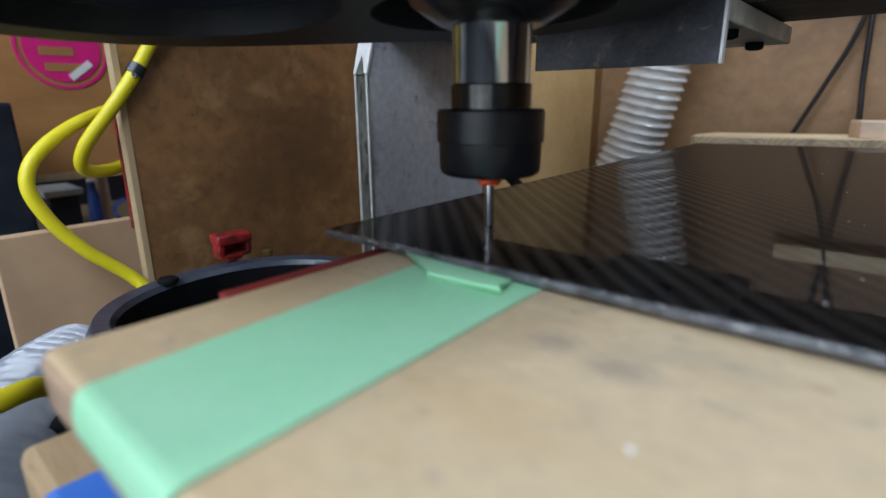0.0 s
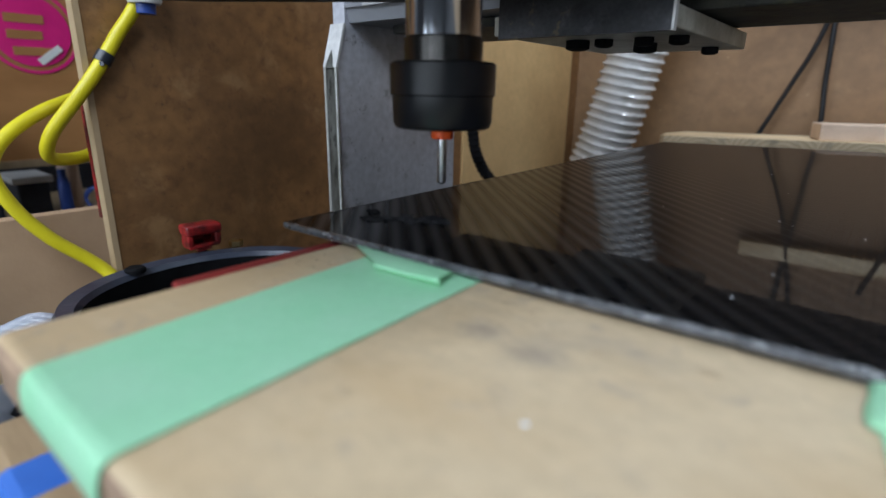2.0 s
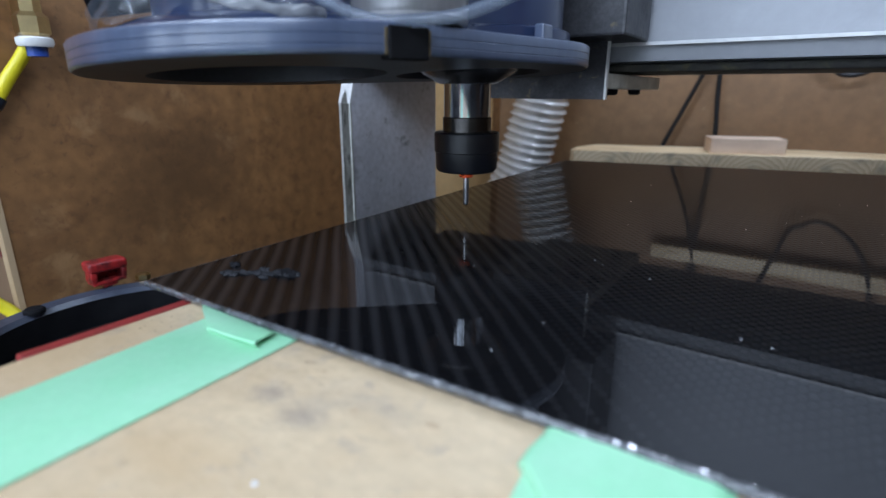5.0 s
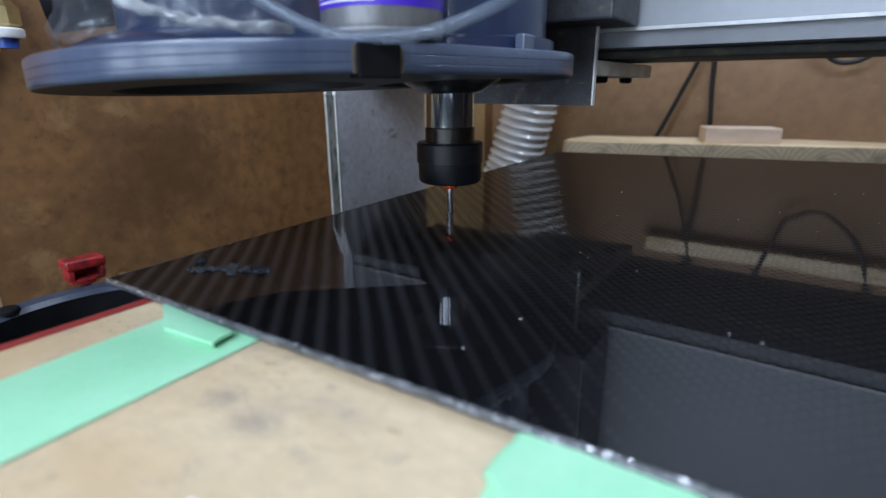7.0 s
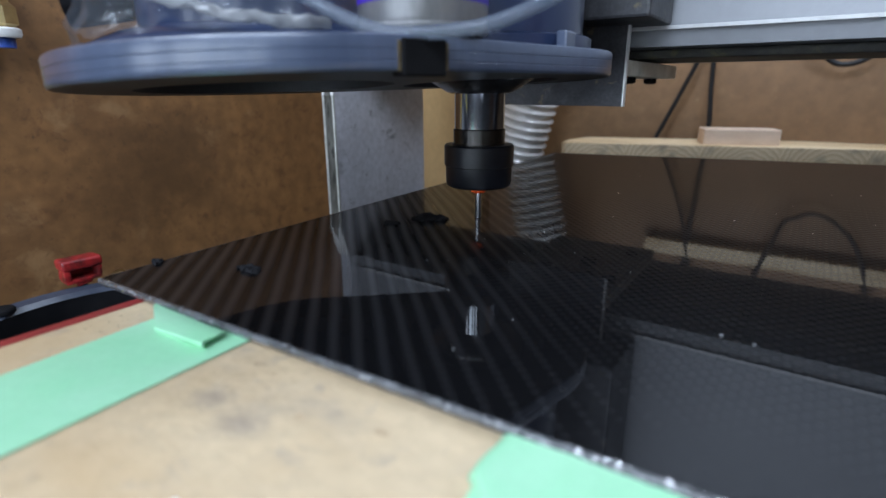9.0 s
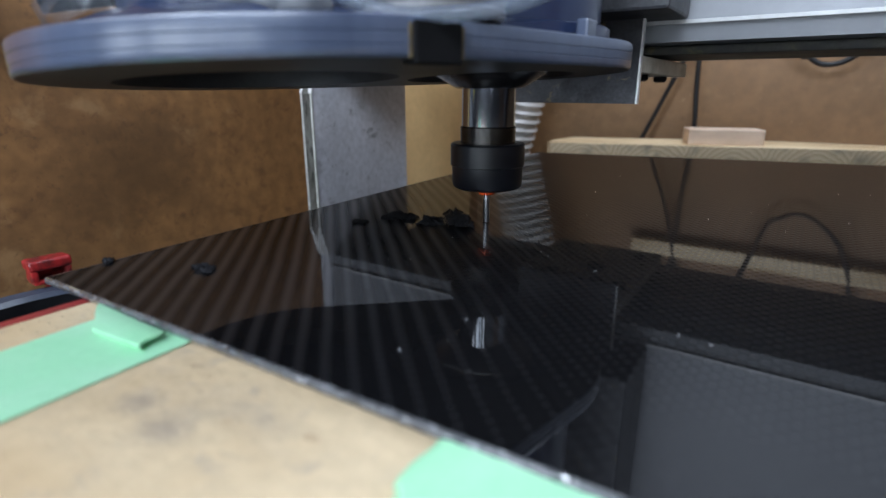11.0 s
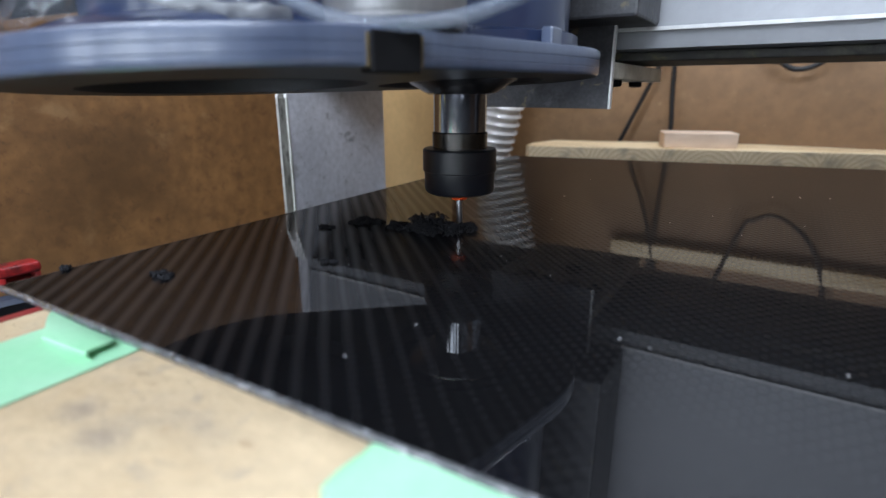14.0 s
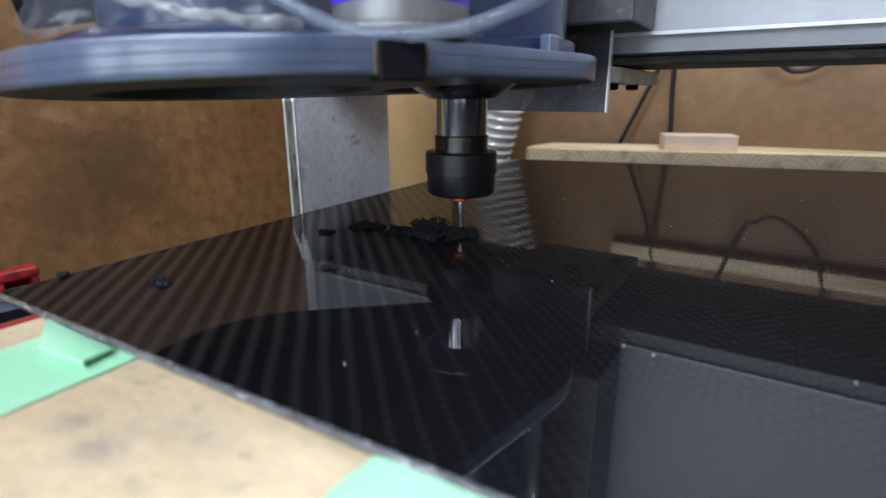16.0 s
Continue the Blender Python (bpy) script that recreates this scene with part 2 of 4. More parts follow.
# Darker upright bands put the shaft's reflections into the colour.
STEEL = material("turned_steel", (0.55, 0.58, 0.64), 0.10, 1.0, second=(0.40, 0.40, 0.43), scale=170, stretch=(1, 1, 0.01), low=0.42, high=0.58, bump=0.03, bump_scale=500)
NOSE_STEEL = material("brushed_steel", (0.55, 0.55, 0.57), 0.26, 1.0, second=(0.4, 0.4, 0.41), scale=40)
STEEL_OILY = material("oily_steel", (0.075, 0.07, 0.066), 0.26, 0.9, second=(0.02, 0.02, 0.02), scale=50)
CARBIDE = material("carbide", (0.6, 0.6, 0.63), 0.33, 1.0, second=(0.45, 0.45, 0.48), scale=300)
NUT_BLACK = material("black_oxide", (0.0055, 0.006, 0.0088), 0.34, 0.0, second=(0.010, 0.011, 0.015), scale=120, spec=0.35)
ORANGE = material("orange_plastic", (0.85, 0.1, 0.015), 0.4, second=(0.7, 0.07, 0.01), scale=80)
DARK_STEEL = material("mill_scale_steel", (0.035, 0.036, 0.042), 0.45, 0.4, second=(0.085, 0.085, 0.09), scale=40, detail=8, bump=0.25, grain=0.45, spots=(((0.20, 0.20, 0.20), 55, 0.60, 0.76, 0.6), ((0.17, 0.145, 0.085), 110, 0.60, 0.70, 0.7), ((0.015, 0.015, 0.017), 28, 0.55, 0.68, 0.7)))
GREY_PLATE = material("grey_plate", (0.60, 0.61, 0.66), 0.38, 0.2, second=(0.42, 0.43, 0.47), scale=14, detail=8, low=0.32, high=0.72, bump=0.15, grain=0.3, spots=(((0.10, 0.095, 0.085), 16, 0.56, 0.74, 0.75), ((0.07, 0.07, 0.07), 70, 0.60, 0.70, 0.6), ((0.05, 0.05, 0.05), 320, 0.64, 0.72, 0.7)))
ALU = material("aluminium", (0.70, 0.69, 0.62), 0.5, 0.2, second=(0.45, 0.44, 0.37), scale=60, bump=0.15, grain=0.2)
ALU_BRIGHT = material("cut_aluminium", (0.72, 0.72, 0.71), 0.35, 0.15, second=(0.55, 0.55, 0.54), scale=200)
ALU_LIP = material("worn_aluminium", (0.55, 0.55, 0.55), 0.4, 0.1, second=(0.42, 0.42, 0.41), scale=90)
GROOVE = material("dirty_groove", (0.13, 0.13, 0.117), 0.45, 0.3, second=(0.05, 0.048, 0.039), scale=90, stretch=(1, 1, 0.4), low=0.4, high=0.6, bump=0.3, spots=(((0.015, 0.015, 0.013), 140, 0.56, 0.64, 0.9), ((0.2, 0.2, 0.185), 110, 0.60, 0.70, 0.5)))
EDGE_DULL = material("scuffed_aluminium", (0.50, 0.50, 0.47), 0.45, 0.2, second=(0.31, 0.31, 0.27), scale=120, grain=0.2, spots=(((0.08, 0.075, 0.06), 160, 0.60, 0.70, 0.7),))
BEAM_GREY = material("beam_grey", (0.27, 0.278, 0.295), 0.4, 0.2, second=(0.23, 0.237, 0.255), scale=12, detail=8, bump=0.05, grain=0.08, spots=(((0.16, 0.15, 0.13), 70, 0.68, 0.75, 0.6), ((0.3, 0.31, 0.33), 25, 0.55, 0.72, 0.5)))
BEAM_DIRTY = material("dirty_rail", (0.032, 0.031, 0.03), 0.6, 0.3, second=(0.07, 0.065, 0.05), scale=45, detail=8, low=0.4, high=0.65, bump=0.5, grain=0.3, spots=(((0.12, 0.11, 0.05), 60, 0.56, 0.68, 0.8), ((0.008, 0.008, 0.008), 35, 0.54, 0.66, 0.85)))
# Lighter upright streaks paint room reflections onto the glossy rim.
BLUE_PRINT = material("slate_blue_plastic", (0.043, 0.058, 0.102), 0.34, second=(0.078, 0.10, 0.156), scale=26, stretch=(1, 1, 0.12), low=0.42, high=0.66, bump=0.12, bump_scale=250, coat=0.7, grain=0.15, coat_rough=0.2)
BLUE_DARK = material("navy_plastic", (0.02, 0.031, 0.075), 0.28, second=(0.032, 0.048, 0.1), scale=20, coat=0.3)
# Darkened slate blue: the shade below the shoe put into the colour.
SHOE_SHADE = material("shaded_shoe_plastic", (0.017, 0.018, 0.023), 0.5, second=(0.04, 0.042, 0.05), scale=30, bump=0.2, grain=0.3, spots=(((0.10, 0.105, 0.115), 60, 0.64, 0.74, 0.6),))
# Rubber black, also the shade colour on the clamp arm and below the canister.
RUBBER_AND_SHADE = material("black_rubber_and_shade", (0.005, 0.005, 0.006), 0.8, second=(0.009, 0.009, 0.010), scale=80, spec=0.1)
# Lit copy of the black plastic: light on the arm's top is in the colour.
ARM_PLASTIC = material("lit_black_plastic", (0.030, 0.036, 0.054), 0.3, second=(0.055, 0.064, 0.088), scale=35, bump=0.2, bump_scale=180, spec=0.35, grain=0.2)
BLACK_PLASTIC = material("black_plastic", (0.010, 0.0125, 0.019), 0.34, second=(0.022, 0.027, 0.038), scale=35, bump=0.25, bump_scale=180)
# Dark blotches in the red stand in for the knob's shaded recesses.
RED = material("red_plastic", (0.34, 0.018, 0.018), 0.4, second=(0.09, 0.010, 0.010), scale=110, low=0.42, high=0.62, bump=0.5, bump_scale=260)
RED_PAINT = material("red_paint", (0.30, 0.028, 0.025), 0.55, second=(0.18, 0.022, 0.02), scale=50)
YELLOW = material("yellow_rubber", (0.72, 0.62, 0.015), 0.42, second=(0.62, 0.52, 0.012), scale=30)
BRASS = material("brass", (0.6, 0.46, 0.22), 0.3, 1.0, second=(0.42, 0.32, 0.16), scale=60)
DULL_BRASS = material("dull_brass", (0.16, 0.125, 0.07), 0.5, 0.6, second=(0.09, 0.07, 0.045), scale=300)
HOSE_WHITE = material("white_hose", (0.56, 0.555, 0.55), 0.22, second=(0.42, 0.41, 0.39), scale=40, coat=0.7)
FILM = clear_plastic("clear_film", (0.15, 0.165, 0.19), 0.22, 0.2)
FILM_WHITE = clear_plastic("milky_film", (0.30, 0.31, 0.32), 0.22, 0.6)
TUBE_CLEAR = clear_plastic("clear_tube", (0.13, 0.16, 0.21), 0.25, 0.42)
HOSE_CLEAR = clear_plastic("clear_hose", (0.3, 0.32, 0.37), 0.12, 0.6)
PINK = material("pink_paint", (0.72, 0.02, 0.2), 0.4, second=(0.62, 0.015, 0.17), scale=30)
WHITE = material("white_label", (0.75, 0.74, 0.72), 0.4, second=(0.66, 0.65, 0.63), scale=40)
PURPLE = material("violet_print", (0.06, 0.02, 0.42), 0.4)
CAN_METAL = material("can_metal", (0.30, 0.30, 0.31), 0.32, 0.6, second=(0.20, 0.20, 0.20), scale=40, grain=0.2, stretch=(1, 1, 0.3))
CABLE = material("black_cable", (0.008, 0.008, 0.009), 0.5, second=(0.013, 0.013, 0.014), scale=60, spec=0.3)
ROOM = material("room_paint", (0.42, 0.43, 0.44), 0.8, second=(0.36, 0.37, 0.38), scale=3)
ROOM_FLOOR = material("concrete", (0.2, 0.2, 0.2), 0.8, second=(0.13, 0.13, 0.13), scale=6)
DAYLIGHT = glow("daylight", (0.78, 0.89, 1.0), 6.5)
DARK_CLOTH = material("dark_fabric", (0.02, 0.022, 0.03), 0.9, second=(0.035, 0.038, 0.05), scale=50)
BOTTLE_BLUE = material("blue_plastic", (0.03, 0.07, 0.3), 0.35, second=(0.02, 0.05, 0.22), scale=30)


def end_grain():
    """Glued pine strips seen on their ends: ring arcs that repeat from strip to strip."""
    m = bpy.data.materials.new("pine_end_grain")
    m.use_nodes = True
    nt = m.node_tree
    p = nt.nodes["Principled BSDF"]
    p.inputs["Roughness"].default_value = 0.65
    co = nt.nodes.new("ShaderNodeTexCoord")
    mp = nt.nodes.new("ShaderNodeMapping")
    mp.inputs["Rotation"].default_value = (0, 0, radians(-18.5))
    nt.links.new(co.outputs["Object"], mp.inputs["Vector"])
    sep = nt.nodes.new("ShaderNodeSeparateXYZ")
    nt.links.new(mp.outputs["Vector"], sep.inputs[0])
    wrap = nt.nodes.new("ShaderNodeMath")
    wrap.operation = "WRAP"
    wrap.inputs[1].default_value, wrap.inputs[2].default_value = -0.052, 0.031
    nt.links.new(sep.outputs[0], wrap.inputs[0])
    low = nt.nodes.new("ShaderNodeMath")
    low.operation = "ADD"
    low.inputs[1].default_value = 0.034
    nt.links.new(sep.outputs[2], low.inputs[0])
    com = nt.nodes.new("ShaderNodeCombineXYZ")
    nt.links.new(wrap.outputs[0], com.inputs[0])
    nt.links.new(low.outputs[0], com.inputs[2])
    ring = nt.nodes.new("ShaderNodeTexWave")
    ring.wave_type, ring.rings_direction, ring.wave_profile = "RINGS", "Y", "SAW"
    ring.inputs["Scale"].default_value = 62
    ring.inputs["Distortion"].default_value, ring.inputs["Detail Scale"].default_value = 5.0, 0.9
    nt.links.new(com.outputs[0], ring.inputs["Vector"])
    no = nt.nodes.new("ShaderNodeTexNoise")
    no.inputs["Scale"].default_value, no.inputs["Detail"].default_value = 60, 8
    nt.links.new(co.outputs["Object"], no.inputs["Vector"])
    mix = nt.nodes.new("ShaderNodeMix")
    mix.data_type = "RGBA"
    mix.inputs[6].default_value, mix.inputs[7].default_value = (0.66, 0.54, 0.37, 1), (0.44, 0.33, 0.20, 1)
    nt.links.new(ring.outputs["Fac"], mix.inputs[0])
    dirt = nt.nodes.new("ShaderNodeMix")
    dirt.data_type = "RGBA"
    dirt.inputs[7].default_value = (0.30, 0.25, 0.18, 1)
    dr = nt.nodes.new("ShaderNodeMapRange")
    dr.inputs["From Min"].default_value, dr.inputs["From Max"].default_value = 0.5, 0.75
    nt.links.new(no.outputs["Fac"], dr.inputs["Value"])
    nt.links.new(dr.outputs["Result"], dirt.inputs[0])
    nt.links.new(mix.outputs[2], dirt.inputs[6])
    nt.links.new(dirt.outputs[2], p.inputs["Base Color"])
    return m


PINE_END = end_grain()


# ------------------------------------------------------------------ mesh helpers
def finish(bm, name, mat, parent=None, smooth=False, label=""):
    bmesh.ops.recalc_face_normals(bm, faces=bm.faces[:])
    me = bpy.data.meshes.new(name)
    bm.to_mesh(me)
    bm.free()
    for m in mat if isinstance(mat, (list, tuple)) else [mat]:
        me.materials.append(m)
    if smooth:
        me.shade_smooth()
        me.set_sharp_from_angle(angle=radians(35))
    ob = new(name, me)
    if parent:
        ob.parent = parent
    if label:
        ob["label"] = label
    return ob


def part(name, bm, mat, parent, label="", smooth=False):
    return finish(bm, name, mat, parent, smooth, label)


def box(x0, y0, z0, x1, y1, z1, bevel=0.0, bm=None, segments=2):
    bm = bm or bmesh.new()
    r = bmesh.ops.create_cube(bm, size=1)
    vs = r["verts"]
    bmesh.ops.transform(bm, matrix=Matrix.Translation(((x0 + x1) / 2, (y0 + y1) / 2, (z0 + z1) / 2)) @ Matrix.Diagonal((x1 - x0, y1 - y0, z1 - z0, 1)), verts=vs)
    if bevel:
        bmesh.ops.bevel(bm, geom=list({e for v in vs for e in v.link_edges}), offset=bevel, segments=segments, affect="EDGES", profile=0.5)
    return bm


def prism(points, z0, z1, bevel=0.0, bm=None):
    """A plate with the outline points (x, y) from z0 to z1."""
    bm = bm or bmesh.new()
    low = [bm.verts.new((x, y, z0)) for x, y in points]
    top = [bm.verts.new((x, y, z1)) for x, y in points]
    n = len(points)
    faces = [bm.faces.new(low[::-1]), bm.faces.new(top)]
    faces += [bm.faces.new((low[i], low[(i + 1) % n], top[(i + 1) % n], top[i])) for i in range(n)]
    if bevel:
        edges = list(set(faces[0].edges) | set(faces[1].edges))
        bmesh.ops.bevel(bm, geom=edges, offset=bevel, segments=2, affect="EDGES", profile=0.5)
    return bm


def lathe(profile, steps=48, at=(0, 0, 0), bm=None, caps=True):
    """A turned body from (radius, z) pairs."""
    bm = bm or bmesh.new()
    rings = []
    for r, z in profile:
        rings.append([bm.verts.new((at[0] + r * math.cos(2 * math.pi * i / steps), at[1] + r * math.sin(2 * math.pi * i / steps), at[2] + z)) for i in range(steps)])
    for a, b in zip(rings, rings[1:]):
        for i in range(steps):
            bm.faces.new((a[i], a[(i + 1) % steps], b[(i + 1) % steps], b[i]))
    if caps:
        bm.faces.new(rings[0][::-1])
        bm.faces.new(rings[-1])
    return bm


def smooth_path(points, steps=12):
    """A Catmull-Rom line through the points."""
    ps = [Vector(p) for p in points]
    ps = [2 * ps[0] - ps[1]] + ps + [2 * ps[-1] - ps[-2]]
    out = []
    for a, b, c, d in zip(ps, ps[1:], ps[2:], ps[3:]):
        for i in range(steps):
            t = i / steps
            out.append(0.5 * (2 * b + (c - a) * t + (2 * a - 5 * b + 4 * c - d) * t * t + (3 * b - 3 * c + d - a) * t ** 3))
    out.append(ps[-2])
    return out


def sweep(points, radius, sides=16, bm=None, rib=0.0, pitch=0.0, bite=0.5, twist=0.0, steps=12, path=None):
    """A tube along a line; rib and pitch give it corrugations."""
    bm = bm or bmesh.new()
    line = path or smooth_path(points, steps)
    if pitch:
        dense = [line[0]]
        want = pitch / 8
        for p in line[1:]:
            while (p - dense[-1]).length > want:
                dense.append(dense[-1] + (p - dense[-1]).normalized() * want)
        line = dense
    prev, rings, run = None, [], 0.0
    up = Vector((0.123, 0.3, 1)).normalized()
    for i, p in enumerate(line):
        d = (line[min(i + 1, len(line) - 1)] - line[max(i - 1, 0)]).normalized()
        up = (up - d * up.dot(d)).normalized()
        side = d.cross(up)
        if prev is not None:
            run += (p - prev).length
        prev = p
        ring = []
        for k in range(sides):
            a = 2 * math.pi * k / sides
            r = radius
            if pitch:
                ph = (run / pitch + twist * k / sides) % 1
                r += rib * (1 - abs(2 * ph - 1) / bite if abs(2 * ph - 1) < bite else 0) ** 0.6
            ring.append(bm.verts.new(p + (side * math.cos(a) + up * math.sin(a)) * r))
        rings.append(ring)
    for a, b in zip(rings, rings[1:]):
        for k in range(sides):
            bm.faces.new((a[k], a[(k + 1) % sides], b[(k + 1) % sides], b[k]))
    bm.faces.new(rings[0][::-1])
    bm.faces.new(rings[-1])
    return bm


def shift(bm, m):
    bmesh.ops.transform(bm, matrix=m, verts=bm.verts[:])
    return bm


def thing(name, label, category, at=(0, 0, 0), group="", kind=""):
    ob = new(name)
    ob.location = at
    ob.empty_display_size = 0.01
    return tagged(ob, label, category, group, kind)


def hull_outline(ax, ay, ar, bx, by, br, n=40):
    """The outline round two circles."""
    pts = []
    for cx, cy, r in ((ax, ay, ar), (bx, by, br)):
        pts += [(cx + r * math.cos(2 * math.pi * i / 96), cy + r * math.sin(2 * math.pi * i / 96)) for i in range(96)]
    pts = sorted(set(pts))

    def half(seq):
        out = []
        for p in seq:
            while len(out) > 1 and (out[-1][0] - out[-2][0]) * (p[1] - out[-2][1]) - (out[-1][1] - out[-2][1]) * (p[0] - out[-2][0]) <= 0:
                out.pop()
            out.append(p)
        return out[:-1]
    return half(pts) + half(pts[::-1])


# ------------------------------------------------------------------ the setting
BED_Z = -0.0034


def setting():
    tagged(finish(box(-0.249, 0.42, -0.16, -0.246, 0.690, 0.62), "wall_left_rear", [PALE_BOARD]), "paler rear section of the hardboard side panel", "wall", kind="structure")
    tagged(finish(box(-0.258, 0.030, -0.16, -0.249, 0.733, 0.62), "wall_left", [MDF]), "stained brown hardboard side panel of the machine enclosure", "wall", kind="structure")
    tagged(finish(box(-0.2585, 0.0262, -0.16, -0.2485, 0.030, 0.62), "trim", PLY_EDGE), "pale raw wood edge of the enclosure panel", "trim", kind="structure")
    tagged(finish(box(-0.2625, 0.0255, -0.045, -0.2588, 0.034, 0.038), "trim", RED), "red plastic edging strip on the panel", "trim", kind="structure")
    tagged(finish(box(-0.249, 0.721, -0.16, 1.1, 0.733, 0.62), "wall_back", MDF_BACK), "brown hardboard back panel of the enclosure", "wall", kind="structure")
    tagged(finish(box(1.088, -0.1, -0.16, 1.1, 0.721, 0.62), "wall_right", MDF_BACK), "brown hardboard side panel of the enclosure", "wall", kind="structure")
    tagged(finish(box(-0.261, 0.03, 0.62, 1.1, 0.733, 0.632), "ceiling", MDF_BACK), "hardboard top panel of the enclosure", "ceiling", kind="structure")
    tagged(finish(box(-0.3, -0.3, -0.9, 1.1, 0.733, -0.16), "floor", BEAM_DIRTY), "dark dusty base of the machine", "floor", kind="structure")
    # the workshop round it
    tagged(finish(box(-2.0, -2.5, -0.95, 2.4, 1.4, -0.9), "room_floor", ROOM_FLOOR), "grey workshop floor", "floor", kind="structure")
    tagged(finish(box(-2.0, -2.5, 1.7, 2.4, 1.4, 1.75), "room_ceiling", ROOM), "pale workshop ceiling", "ceiling", kind="structure")
    tagged(finish(box(-2.0, -2.55, -0.9, 2.4, -2.5, 1.7), "wall_south", ROOM), "pale workshop wall", "wall", kind="structure")
    for k, (x0, x1) in enumerate(((-0.9, -0.45), (-0.1, 0.5), (0.75, 1.05), (1.4, 1.75))):
        w = thing("window_%d" % (k + 1), "bright daylight window in the workshop wall", "window", kind="structure")
        part("pane", box(x0, -2.499, -0.25, x1, -2.492, 0.75), DAYLIGHT, w)
        for a, b, c, d in ((x0 - 0.05, x0, -0.3, 0.8), (x1, x1 + 0.05, -0.3, 0.8)):
            part("window_frame", box(a, -2.499, c, b, -2.46, d), ROOM, w)
        for c, d in ((-0.3, -0.25), (0.75, 0.8)):
            part("window_frame", box(x0, -2.499, c, x1, -2.46, d), ROOM, w)
    tagged(finish(box(2.4, -2.5, -0.9, 2.45, 1.4, 1.7), "wall_east", ROOM), "pale workshop wall", "wall", kind="structure")
    tagged(finish(box(-2.0, 1.4, -0.9, 2.4, 1.45, 1.7), "wall_north", ROOM), "pale workshop wall", "wall", kind="structure")
    tagged(finish(box(-2.05, -2.5, -0.9, -2.0, 1.4, 1.7), "wall_west", ROOM), "pale workshop wall", "wall", kind="structure")


setting()


# ------------------------------------------------------------------ bed, tape and panel
def work_bed():
    bed = thing("work_bed", "worn pale wooden work board with dark stains", "work board")
    board = part("board", box(0.0235, -0.083, -0.0165, 0.75, 0.43, BED_Z, 0.0028, segments=4), [BED_WOOD, BED_SIDE], bed)
    for f in board.data.polygons:
        if f.normal.y < -0.6 or f.normal.x < -0.8:
            f.material_index = 1
    part("edge_strip", box(0.0185, -0.046, -0.012, 0.0232, 0.43, BED_Z - 0.0006, 0.0008), RED_PAINT, bed, "red painted edge strip")
    rng = random.Random(4)
    for x, y, r in ((0.1166, -0.0122, 0.0011), (0.1346, -0.0065, 0.0013), (0.098, -0.004, 0.0007)):
        bm = bmesh.new()
        ring = [bm.verts.new((x + r * rng.uniform(0.7, 1.2) * math.cos(a) * 1.3, y + r * rng.uniform(0.7, 1.2) * math.sin(a), BED_Z + 0.0002)) for a in [i * math.pi / 6 for i in range(12)]]
        bm.faces.new(ring)
        part("knot", bm, STAIN, bed)
    sup = thing("support_batten", "rough wooden batten with a strip of blue tape", "batten")
    part("batten", box(-0.012, -0.086, -0.071, 0.7, -0.045, -0.040, 0.003), [OLD_PINE], sup)
    part("tape_strip", box(0.011, -0.0868, -0.0718, 0.029, -0.0442, -0.0394, 0.003), BLUE_TAPE, sup, "blue masking tape")
    legs = thing("bed_support", "dark wooden beam carrying the work board", "support")
    part("beam", box(0.06, -0.05, -0.16, 0.7, 0.40, -0.0167, 0.002), [BEAM_DIRTY], legs)


def strip_mesh(left, right, thick=0.0003):
    """A strip of tape between two edge lines, with its own thickness."""
    bm = bmesh.new()
    cols = 12
    layers = []
    for o in (0.0, thick):
        layers.append([[bm.verts.new(Vector(a).lerp(Vector(b), i / cols) + Vector((0, -o * 0.7, o))) for i in range(cols + 1)] for a, b in zip(left, right)])
    low, top = layers
    n = len(left) - 1
    for r in range(n):
        for i in range(cols):
            bm.faces.new((top[r][i], top[r][i + 1], top[r + 1][i + 1], top[r + 1][i]))
            bm.faces.new((low[r][i], low[r + 1][i], low[r + 1][i + 1], low[r][i + 1]))
        for i in (0, cols):
            bm.faces.new((low[r][i], top[r][i], top[r + 1][i], low[r + 1][i]))
    for r in (0, n):
        for i in range(cols):
            bm.faces.new((low[r][i], low[r][i + 1], top[r][i + 1], top[r][i]))
    return bm


